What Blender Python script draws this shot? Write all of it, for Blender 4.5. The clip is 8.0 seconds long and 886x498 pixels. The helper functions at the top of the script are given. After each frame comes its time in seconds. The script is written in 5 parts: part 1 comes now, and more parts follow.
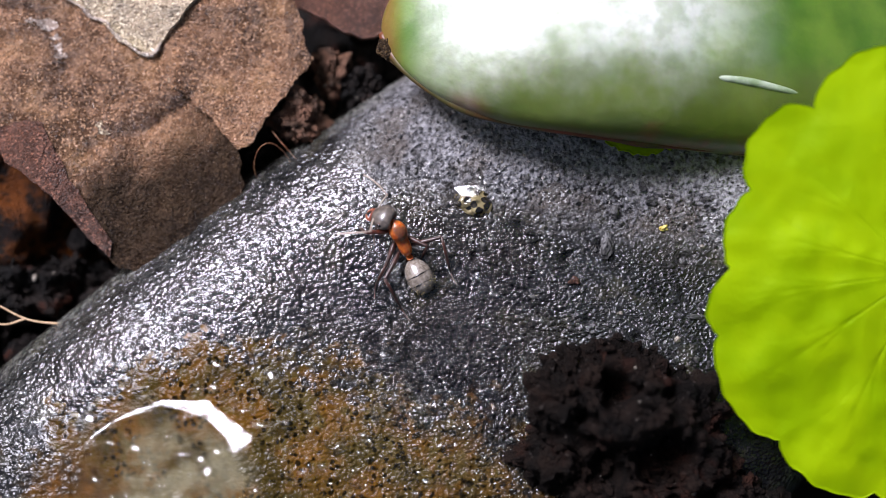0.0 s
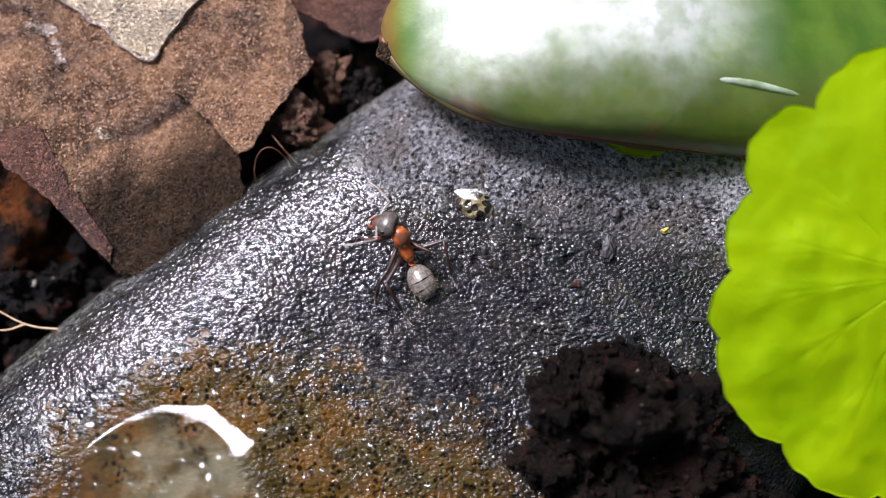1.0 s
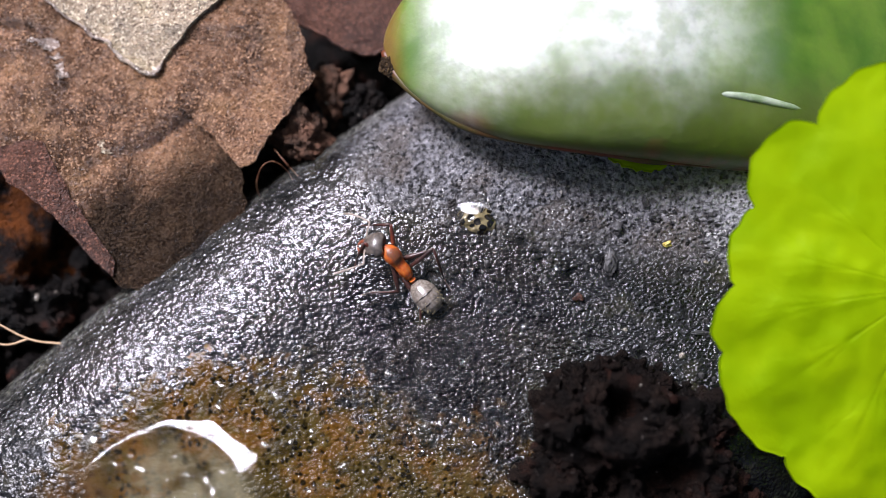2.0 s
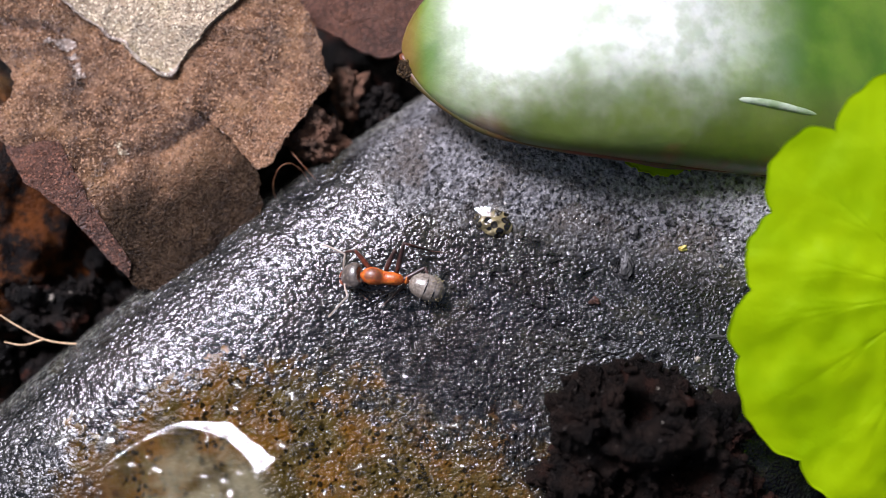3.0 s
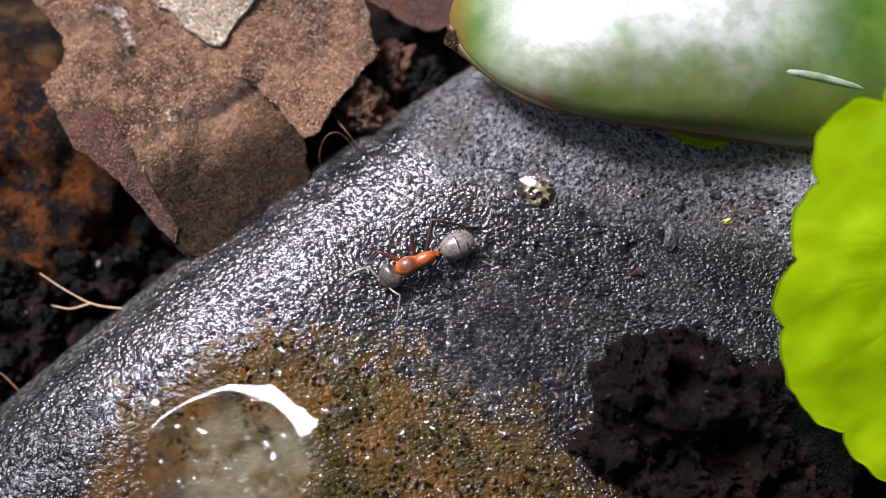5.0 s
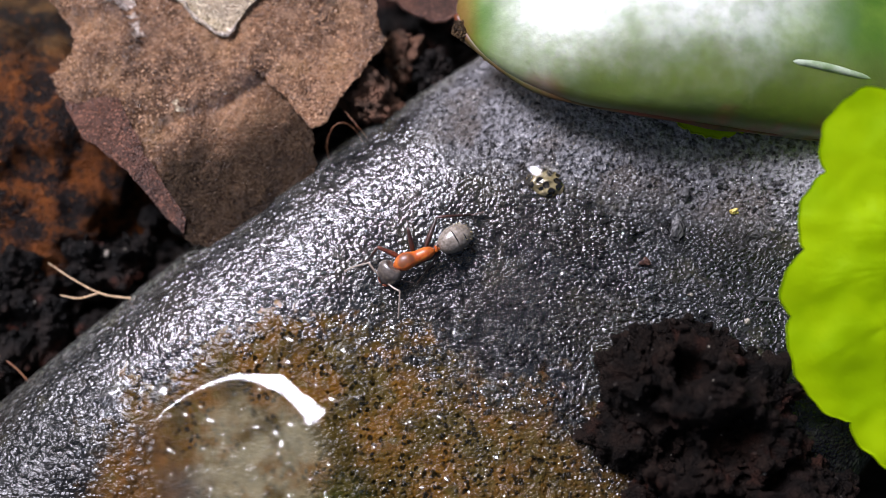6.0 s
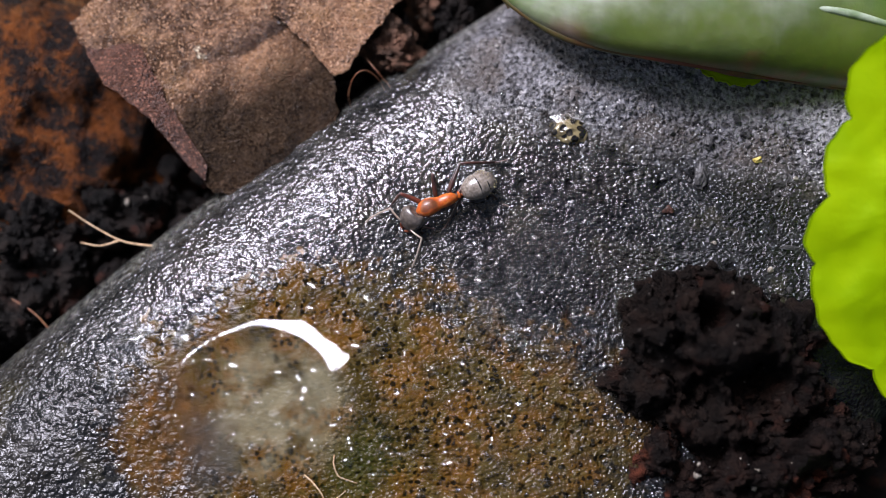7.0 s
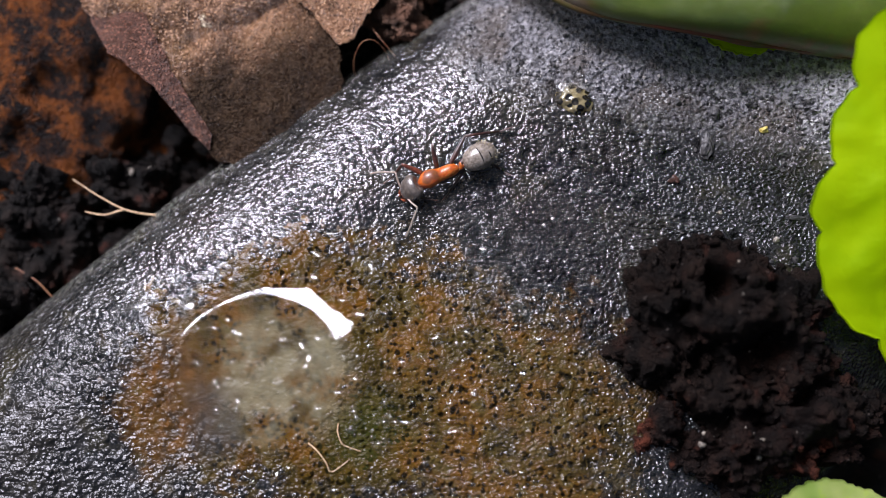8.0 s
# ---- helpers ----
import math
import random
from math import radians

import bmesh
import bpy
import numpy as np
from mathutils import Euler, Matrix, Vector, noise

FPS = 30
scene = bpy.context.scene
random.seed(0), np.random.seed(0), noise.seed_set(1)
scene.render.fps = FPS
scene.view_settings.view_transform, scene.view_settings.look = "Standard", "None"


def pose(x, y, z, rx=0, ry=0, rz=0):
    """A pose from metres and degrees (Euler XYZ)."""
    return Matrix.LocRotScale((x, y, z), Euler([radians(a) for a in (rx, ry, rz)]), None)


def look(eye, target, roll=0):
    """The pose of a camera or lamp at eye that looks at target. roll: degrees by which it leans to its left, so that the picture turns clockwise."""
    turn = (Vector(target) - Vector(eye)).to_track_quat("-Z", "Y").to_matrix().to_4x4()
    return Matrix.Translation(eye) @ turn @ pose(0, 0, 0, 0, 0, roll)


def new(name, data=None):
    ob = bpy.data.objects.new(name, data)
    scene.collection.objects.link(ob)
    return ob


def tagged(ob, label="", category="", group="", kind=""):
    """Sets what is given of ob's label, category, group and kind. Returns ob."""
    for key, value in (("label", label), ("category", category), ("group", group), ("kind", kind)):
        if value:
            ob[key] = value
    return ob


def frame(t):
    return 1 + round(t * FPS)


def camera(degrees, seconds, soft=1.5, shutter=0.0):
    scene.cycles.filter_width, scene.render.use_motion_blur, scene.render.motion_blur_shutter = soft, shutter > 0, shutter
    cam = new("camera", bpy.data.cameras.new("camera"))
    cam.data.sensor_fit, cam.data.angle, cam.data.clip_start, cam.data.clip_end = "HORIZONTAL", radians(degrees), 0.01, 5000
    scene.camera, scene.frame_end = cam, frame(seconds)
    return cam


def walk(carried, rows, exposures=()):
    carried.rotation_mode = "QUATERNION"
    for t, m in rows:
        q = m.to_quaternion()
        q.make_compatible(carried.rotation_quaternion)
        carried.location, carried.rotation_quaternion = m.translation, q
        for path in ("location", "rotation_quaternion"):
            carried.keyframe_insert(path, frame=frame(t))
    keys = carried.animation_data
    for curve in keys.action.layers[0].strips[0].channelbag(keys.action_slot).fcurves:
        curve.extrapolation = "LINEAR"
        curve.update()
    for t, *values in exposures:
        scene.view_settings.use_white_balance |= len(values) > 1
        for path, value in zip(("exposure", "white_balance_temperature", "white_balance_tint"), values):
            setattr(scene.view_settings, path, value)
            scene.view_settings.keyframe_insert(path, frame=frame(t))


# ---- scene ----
MM = 0.001
cam = camera(38.2, 8.0, 0.9)
cam.data.dof.use_dof = True
cam.data.dof.focus_distance = 0.0715
cam.data.dof.aperture_fstop = 20.0
METRES, EYE, TILT, LEAN, TURN = 0.0125, 0.081, -79.5, 0.0, 0.0
ROWS = [
    (0.0, 0.0, 0.0, 0.0, 0.0, 0.0, -0.0),
    (0.5, -0.0515, 0.0061, -0.0155, -0.35, 0.1, 0.02),
    (1.0, -0.0054, 0.0157, -0.0032, -0.01, 0.19, 0.25),
    (1.5, -0.0091, 0.0154, 0.0314, -0.03, 0.23, 0.41),
    (3.0, -0.1715, -0.0113, 0.0732, -0.78, 0.19, 0.06),
    (3.5, -0.2176, -0.0093, -0.0493, -0.24, 0.87, -0.24),
    (4.0, -0.2036, -0.0077, -0.0975, 0.13, 0.94, -0.55),
    (4.5, -0.256, -0.0318, -0.1111, 0.19, 0.7, -0.72),
    (6.0, -0.2662, -0.0542, -0.1611, 0.58, 0.63, -0.84),
    (6.5, -0.301, -0.0557, -0.2803, 0.49, 0.15, -0.94),
    (7.0, -0.377, -0.0451, -0.311, 0.48, -0.26, -1.07),
    (7.5, -0.3725, -0.0365, -0.3763, 0.67, -0.26, -1.09),
    (8.0, -0.3845, -0.031, -0.4258, 0.6, -0.51, -1.25),
]
EXPOSURE = 0.45
walk(cam, [(t, pose(0, 0, EYE, TILT, LEAN, TURN) @ pose(METRES * x, METRES * y, METRES * z, 90 + pitch, roll, yaw)) for t, x, y, z, yaw, pitch, roll in ROWS],
     [(0.0, EXPOSURE + 0.1), (1.5, EXPOSURE + 0.06), (3.0, EXPOSURE + 0.05), (4.5, EXPOSURE + 0.01), (8.0, EXPOSURE)])

# ---- light: bright open sky with a veiled sun beyond the stone ----
SUN_EL, SUN_AZ = 51.0, 43.0        # degrees up, and degrees from +y towards -x
world = bpy.data.worlds.new("sky")
scene.world = world
world.use_nodes = True
wn = world.node_tree
sky = wn.nodes.new("ShaderNodeTexSky")
sky.sky_type, sky.sun_disc = "NISHITA", False
sky.sun_elevation, sky.sun_rotation = radians(SUN_EL), radians(-SUN_AZ)
sky.air_density, sky.dust_density, sky.ozone_density = 0.8, 5.0, 0.4
wn.links.new(sky.outputs[0], wn.nodes["Background"].inputs[0])
wn.nodes["Background"].inputs[1].default_value = 0.062
sun = new("sun", bpy.data.lights.new("sun", "SUN"))
sun.data.energy, sun.data.angle, sun.data.color = 5.0, radians(25), (0.98, 0.96, 1.16)
sd = Vector((-math.sin(radians(SUN_AZ)) * math.cos(radians(SUN_EL)), math.cos(radians(SUN_AZ)) * math.cos(radians(SUN_EL)), math.sin(radians(SUN_EL))))
sun.matrix_world = look(sd * 2.0, (0, 0, 0))


# ---- noise on arrays ----
def hash3(ix, iy, iz, seed):
    h = (ix * 374761393 + iy * 668265263 + iz * 2147483647 + seed * 1274126177) & 0xFFFFFFFF
    h = ((h ^ (h >> 13)) * 1274126177) & 0xFFFFFFFF
    h = ((h ^ (h >> 16)) * 2246822519) & 0xFFFFFFFF
    return ((h ^ (h >> 15)) & 0xFFFFFF) / float(0xFFFFFF)


def vnoise(p, scale, seed=0):
    """Smooth noise, -1 to 1, at points p (n x 3), with cells of the given size."""
    q = np.asarray(p, float) / scale + 1000.0
    i = np.floor(q).astype(np.int64)
    f = q - i
    f = f * f * f * (f * (f * 6 - 15) + 10)
    out = np.zeros(len(q))
    for dx in (0, 1):
        wx = f[:, 0] if dx else 1 - f[:, 0]
        for dy in (0, 1):
            wy = f[:, 1] if dy else 1 - f[:, 1]
            for dz in (0, 1):
                wz = f[:, 2] if dz else 1 - f[:, 2]
                out += wx * wy * wz * hash3(i[:, 0] + dx, i[:, 1] + dy, i[:, 2] + dz, seed)
    return out * 2 - 1


def fbm(p, scale, octaves=4, gain=0.5, seed=0):
    out, amp = np.zeros(len(p)), 1.0
    for n in range(octaves):
        out += amp * vnoise(p, scale, seed + 17 * n)
        amp, scale = amp * gain, scale * 0.5
    return out


def cells(p, scale, seed=0):
    """Distance to the nearest scattered point, in cells: rounded bumps and pits."""
    q = np.asarray(p, float) / scale + 1000.0
    i = np.floor(q).astype(np.int64)
    best = np.full(len(q), 9.0)
    flat = np.ptp(q[:, 2]) < 1e-9
    for dx in (-1, 0, 1):
        for dy in (-1, 0, 1):
            for dz in ((0,) if flat else (-1, 0, 1)):
                c = i + (dx, dy, dz)
                d = sum((c[:, k] + (0.5 if flat and k == 2 else 1) * hash3(c[:, 0], c[:, 1], c[:, 2], seed + 31 * k) - q[:, k] * (0 if flat and k == 2 else 1)) ** 2 if not (flat and k == 2) else 0 for k in range(3))
                best = np.minimum(best, d)
    return np.sqrt(best)


# ---- meshes, in millimetres ----
def mesh_of(name, verts, faces, material, smooth=True):
    me = bpy.data.meshes.new(name)
    me.from_pydata((np.asarray(verts, float) * MM).tolist(), [], [tuple(int(i) for i in f) for f in faces])
    me.polygons.foreach_set("use_smooth", [smooth] * len(me.polygons))
    me.materials.append(material)
    me.update()
    return me


def thing(name, verts, faces, material, at=(0, 0, 0), smooth=True):
    ob = new(name, mesh_of(name, verts, faces, material, smooth))
    ob.location = Vector(at) * MM
    return ob


def base(name, at=(0, 0, 0)):
    ob = new(name)
    ob.empty_display_size = 0.001
    ob.location = Vector(at) * MM
    return ob


def part(name, verts, faces, material, parent, label="", at=(0, 0, 0), smooth=True):
    ob = new(name, mesh_of(name, verts, faces, material, smooth))
    ob.parent = parent
    ob.location = Vector(at) * MM
    return tagged(ob, label)


def grid_faces(nu, nv, wrap=False):
    """Quads over nu rows of nv points."""
    a = np.arange(nu * nv).reshape(nu, nv)
    if wrap:
        a = np.concatenate([a, a[:, :1]], 1)
    return np.stack([a[:-1, :-1], a[:-1, 1:], a[1:, 1:], a[1:, :-1]], -1).reshape(-1, 4)


def ball(n=4):
    """Points and triangles of a unit ball."""
    bm = bmesh.new()
    bmesh.ops.create_icosphere(bm, subdivisions=n, radius=1.0)
    v = np.array([x.co[:] for x in bm.verts])
    f = np.array([[x.index for x in y.verts] for y in bm.faces])
    bm.free()
    return v, f


BALLS = {n: ball(n) for n in (1, 2, 3, 4, 5, 6)}


def tube(points, radii, sides=8):
    """A round tube through points, closed at both ends."""
    p = np.asarray(points, float)
    r = np.broadcast_to(np.asarray(radii, float), (len(p),))
    tan = np.gradient(p, axis=0)
    tan /= np.linalg.norm(tan, axis=1)[:, None] + 1e-12
    up = np.array([0.0, 0.0, 1.0]) if abs(tan[:, 2]).mean() < 0.9 else np.array([1.0, 0.0, 0.0])
    rings = []
    for k in range(len(p)):
        a = np.cross(tan[k], up)
        a /= np.linalg.norm(a) + 1e-12
        b = np.cross(a, tan[k])
        ang = np.arange(sides) * 2 * np.pi / sides
        rings.append(p[k] + r[k] * (np.cos(ang)[:, None] * a + np.sin(ang)[:, None] * b))
    v = np.concatenate(rings + [p[:1], p[-1:]])
    f = [tuple(x) for x in grid_faces(len(p), sides, True)]
    n = len(p) * sides
    for k in range(sides):
        f.append((n, (k + 1) % sides, k))
        f.append((n + 1, n - sides + k, n - sides + (k + 1) % sides))
    return v, f


def merged(pieces):
    """One set of points and faces from several."""
    vs, fs, off = [], [], 0
    for v, f in pieces:
        vs.append(np.asarray(v, float))
        fs += [tuple(int(i) + off for i in x) for x in f]
        off += len(v)
    return np.concatenate(vs), fs


def smooth_path(points, n):
    """n points on a smooth line through the given ones."""
    p = np.asarray(points, float)
    p = np.concatenate([2 * p[:1] - p[1:2], p, 2 * p[-1:] - p[-2:-1]])
    out = []
    for t in np.linspace(0, len(p) - 3 - 1e-6, n):
        k, f = int(t), t - int(t)
        a, b, c, d = p[k], p[k + 1], p[k + 2], p[k + 3]
        out.append(0.5 * (2 * b + (c - a) * f + (2 * a - 5 * b + 4 * c - d) * f * f + (3 * b - a - 3 * c + d) * f ** 3))
    return np.array(out)


def ramp01(x, lo, hi):
    t = np.clip((x - lo) / (hi - lo), 0, 1)
    return t * t * (3 - 2 * t)


# ---- materials ----
class Mat:
    """A node material with short calls; coordinates are the object's own, in millimetres."""

    def __init__(self, name):
        self.m = bpy.data.materials.new(name)
        self.m.use_nodes = True
        self.t = self.m.node_tree
        self.b = self.t.nodes["Principled BSDF"]
        self.out = self.t.nodes["Material Output"]
        tc = self.node("ShaderNodeTexCoord")
        sc = self.node("ShaderNodeVectorMath", operation="SCALE")
        self.t.links.new(tc.outputs["Object"], sc.inputs[0])
        sc.inputs["Scale"].default_value = 1000.0
        self.co = sc.outputs[0]

    def node(self, kind, **kw):
        n = self.t.nodes.new(kind)
        for k, v in kw.items():
            setattr(n, k, v)
        return n

    def put(self, socket, value):
        if isinstance(value, bpy.types.NodeSocket):
            self.t.links.new(value, socket)
        elif isinstance(value, tuple) and len(value) == 3 and socket.type == "RGBA":
            socket.default_value = (*value, 1)
        else:
            socket.default_value = value

    def set(self, **kw):
        for k, v in kw.items():
            self.put(self.b.inputs[k.replace("_", " ")], v)
        return self

    def noise(self, size, detail=4.0, rough=0.55, distort=0.0, co=None):
        n = self.node("ShaderNodeTexNoise")
        self.put(n.inputs["Vector"], co or self.co)
        self.put(n.inputs["Scale"], 1.0 / size)
        self.put(n.inputs["Detail"], detail)
        self.put(n.inputs["Roughness"], rough)
        self.put(n.inputs["Distortion"], distort)
        return n.outputs[0]

    def cell(self, size, feature="F1", co=None, randomness=1.0):
        n = self.node("ShaderNodeTexVoronoi", feature=feature)
        self.put(n.inputs["Vector"], co or self.co)
        self.put(n.inputs["Scale"], 1.0 / size)
        self.put(n.inputs["Randomness"], randomness)
        return n.outputs[0]

    def span(self, v, lo, hi, a=0.0, b=1.0):
        n = self.node("ShaderNodeMapRange", interpolation_type="SMOOTHSTEP")
        self.put(n.inputs[0], v)
        for k, x in enumerate((lo, hi, a, b)):
            self.put(n.inputs[k + 1], x)
        return n.outputs[0]

    def math(self, op, a, b=0.0, c=0.0):
        n = self.node("ShaderNodeMath", operation=op)
        for k, x in enumerate((a, b, c)):
            self.put(n.inputs[k], x)
        return n.outputs[0]

    def mix(self, f, a, b):
        n = self.node("ShaderNodeMix", data_type="RGBA")
        self.put(n.inputs[0], f)
        self.put(n.inputs[6], a)
        self.put(n.inputs[7], b)
        return n.outputs[2]

    def axis(self, k, co=None):
        n = self.node("ShaderNodeSeparateXYZ")
        self.put(n.inputs[0], co or self.co)
        return n.outputs[k]

    def away(self, centre, stretch=(1, 1, 1)):
        """Distance from a place, in millimetres."""
        s = self.node("ShaderNodeVectorMath", operation="SUBTRACT")
        self.put(s.inputs[0], self.co)
        s.inputs[1].default_value = centre
        m = self.node("ShaderNodeVectorMath", operation="MULTIPLY")
        self.put(m.inputs[0], s.outputs[0])
        m.inputs[1].default_value = stretch
        l = self.node("ShaderNodeVectorMath", operation="LENGTH")
        self.put(l.inputs[0], m.outputs[0])
        return l.outputs["Value"]

    def bump(self, height, depth, strength=1.0):
        n = self.node("ShaderNodeBump")
        self.put(n.inputs["Height"], height)
        self.put(n.inputs["Distance"], depth * MM)
        self.put(n.inputs["Strength"], strength)
        self.put(self.b.inputs["Normal"], n.outputs[0])
        return n.outputs[0]


def mat_stone():
    m = Mat("wet dark stone")
    big, mid, fine = m.noise(6.0), m.noise(1.2, 5), m.noise(0.22, 4)
    grey = m.mix(m.span(mid, 0.35, 0.65), (0.0035, 0.0037, 0.004), (0.0135, 0.0138, 0.0142))
    grey = m.mix(m.math("MULTIPLY", m.span(big, 0.42, 0.62), 0.5), grey, (0.017, 0.0145, 0.0105))
    grey = m.mix(m.math("MULTIPLY", m.span(m.noise(2.4, 3), 0.56, 0.68), 0.5), grey, (0.022, 0.019, 0.007))
    grey = m.mix(m.math("MULTIPLY", m.span(fine, 0.58, 0.7), 0.35), grey, (0.05, 0.046, 0.041))
    # algae film round the water dome and below it
    wob = m.math("MULTIPLY", m.math("SUBTRACT", m.noise(3.2, 5), 0.5), 7.0)
    d1 = m.math("ADD", m.away((-11.5, 0.3, 9.5), (0.72, 1.0, 0.2)), wob)
    d2 = m.math("ADD", m.away((-2.5, -2.0, 9.5), (0.8, 1.0, 0.2)), wob)
    patchy = m.math("MULTIPLY", m.math("SUBTRACT", m.noise(0.7, 4), 0.5), 6.0)
    film = m.math("MAXIMUM", m.span(m.math("ADD", d1, patchy), 8.4, 5.9), m.math("MULTIPLY", m.span(m.math("ADD", d2, patchy), 8.2, 4.2), 0.9))
    ochre = m.mix(m.span(m.noise(2.6, 4), 0.38, 0.62), (0.052, 0.034, 0.005), (0.14, 0.06, 0.005))
    ochre = m.mix(m.span(m.noise(0.9, 5), 0.45, 0.7), ochre, (0.095, 0.064, 0.013))
    warp = m.node("ShaderNodeVectorMath", operation="ADD")
    nz = m.node("ShaderNodeTexNoise")
    m.put(nz.inputs["Vector"], m.co)
    m.put(nz.inputs["Scale"], 2.6)
    m.put(warp.inputs[0], m.co)
    soft = m.node("ShaderNodeVectorMath", operation="SCALE")
    m.put(soft.inputs[0], nz.outputs["Color"])
    soft.inputs["Scale"].default_value = 0.45
    m.put(warp.inputs[1], soft.outputs[0])
    dots = m.math("MULTIPLY", m.span(m.cell(0.4, co=warp.outputs[0]), 0.44, 0.3), m.span(m.noise(1.6, 3), 0.38, 0.52))
    ochre = m.mix(m.math("MULTIPLY", dots, 0.95), ochre, (0.006, 0.004, 0.0015))
    ochre = m.mix(m.math("MULTIPLY", m.span(m.away((-9.8, -3.2, 9.5)), 3.2, 1.4), 0.7), ochre, (0.04, 0.045, 0.008))
    # pale patch under the dome: whitish mineral with the sky's reflection painted in
    pale = m.math("MULTIPLY", m.span(m.away((-14.2, -0.2, 9.5), (1.0, 1.0, 0.1)), 4.6, 2.8), m.span(m.noise(2.2, 4), 0.36, 0.6))
    ochre = m.mix(m.math("MULTIPLY", pale, 0.8), ochre, (0.3, 0.26, 0.155))
    rust = m.math("MULTIPLY", m.span(m.math("ADD", m.away((-20.6, -1.8, 9.5), (1.0, 0.7, 0.1)), m.math("MULTIPLY", wob, 0.5)), 3.4, 1.4), m.span(m.noise(1.6, 4), 0.3, 0.55))
    ochre = m.mix(m.math("MULTIPLY", rust, 0.95), ochre, m.mix(m.span(m.noise(0.9, 5), 0.4, 0.62), (0.06, 0.03, 0.008), (0.17, 0.072, 0.014)))
    film = m.math("MAXIMUM", film, m.math("MULTIPLY", m.span(m.math("ADD", m.away((-20.6, -1.8, 9.5), (1.0, 0.7, 0.1)), m.math("MULTIPLY", m.math("ADD", wob, patchy), 0.4)), 3.4, 1.6), 0.9))
    ochre = m.mix(0.42, ochre, (0.004, 0.004, 0.002))
    murk = m.math("MULTIPLY", m.span(m.math("ADD", m.away((-17.8, -2.6, 9.5), (1.0, 0.75, 0.1)), m.math("MULTIPLY", wob, 0.55)), 2.2, 0.6), 0.6)
    ochre = m.mix(murk, ochre, (0.03, 0.029, 0.027))
    col = m.mix(film, grey, ochre)
    # drier, paler crust on the far shoulder
    edge = m.math("ADD", m.math("ADD", m.axis(1), m.math("MULTIPLY", m.axis(0), 0.2)), m.math("MULTIPLY", m.math("SUBTRACT", m.noise(2.2, 4), 0.5), 4.5))
    dry = m.math("MULTIPLY", m.span(edge, 14.6, 19.0), m.span(m.axis(0), -7.0, -2.0))
    grit = m.noise(0.34, 4, 0.65)
    crust = m.mix(m.span(grit, 0.4, 0.62), (0.028, 0.027, 0.028), (0.22, 0.216, 0.225))
    crust = m.mix(m.math("MULTIPLY", m.span(m.noise(3.5, 3), 0.48, 0.62), 0.75), crust, (0.085, 0.07, 0.058))
    crust = m.mix(m.math("MULTIPLY", m.span(m.noise(0.2, 3), 0.57, 0.63), m.span(m.noise(2.6, 3), 0.42, 0.6)), crust, (0.5, 0.49, 0.48))
    crust = m.mix(m.span(m.cell(0.75), 0.24, 0.14), crust, (0.012, 0.011, 0.011))
    # by the succulent the crust is painted paler, to offset its cast shadow
    crust = m.mix(m.math("MULTIPLY", m.math("MULTIPLY", m.span(edge, 17.6, 20.4), m.span(m.axis(0), -3.0, 2.0)), m.span(grit, 0.38, 0.6, 0.25, 0.8)), crust, (0.4, 0.395, 0.4))
    col = m.mix(m.math("MULTIPLY", dry, 0.92), col, crust)
    # greenish grey outer edge, painted paler for the diffuse light on that slope
    rim = m.math("MULTIPLY", m.span(m.math("ADD", m.axis(2), m.math("MULTIPLY", m.noise(1.5, 4), 1.6)), 8.9, 7.2), m.span(grit, 0.4, 0.6, 0.1, 1.0))
    low_zone = m.math("MULTIPLY", m.span(m.axis(1), 8.0, 0.0), m.span(m.axis(0), -11.0, -20.0))
    col = m.mix(m.math("MULTIPLY", rim, m.math("SUBTRACT", 0.85, m.math("MULTIPLY", low_zone, 0.6))), col, (0.15, 0.148, 0.118))
    fine_zone = m.span(m.math("SUBTRACT", m.math("MULTIPLY", m.axis(0), 0.6), m.math("MULTIPLY", m.axis(1), 0.45)), -11.0, -3.5)
    # dull damp skin between the glistening flank and the algae
    damp = m.span(m.math("ADD", m.away((-3.6, 7.4, 9.5), (0.75, 1.25, 0.1)), m.math("MULTIPLY", wob, 0.45)), 5.4, 3.6)
    flooded = m.span(m.away((-15.5, 0.0, 10.0), (1.0, 1.08, 0.1)), 5.0, 4.2)
    thin = m.math("MAXIMUM", m.math("MAXIMUM", m.math("MULTIPLY", film, m.span(m.axis(0), -12.0, -5.0, 0.92, 0.76)), m.math("MAXIMUM", m.math("MULTIPLY", damp, 0.3), m.math("MULTIPLY", low_zone, 0.62))), flooded)
    m.set(Base_Color=col, Roughness=m.math("ADD", m.math("MULTIPLY", m.span(mid, 0.3, 0.7, 0.13, 0.2), m.math("SUBTRACT", 1.0, m.math("MULTIPLY", fine_zone, 0.62))), m.math("ADD", m.math("MULTIPLY", dry, 0.14), m.math("MULTIPLY", thin, 0.12))))
    m.set(Specular_IOR_Level=m.math("MULTIPLY", m.math("SUBTRACT", 1.0, m.math("MAXIMUM", m.math("MULTIPLY", thin, 0.9), m.math("MULTIPLY", m.span(m.axis(0), 1.0, 11.0), 0.45))), m.math("SUBTRACT", 0.74, m.math("MULTIPLY", m.math("MULTIPLY", dots, film), 0.7))))
    # coarse ripple on the near flank, finer stipple over the crown
    wide = m.node("ShaderNodeVectorMath", operation="MULTIPLY")
    m.put(wide.inputs[0], m.co)
    wide.inputs[1].default_value = (0.88, 1.08, 1.0)
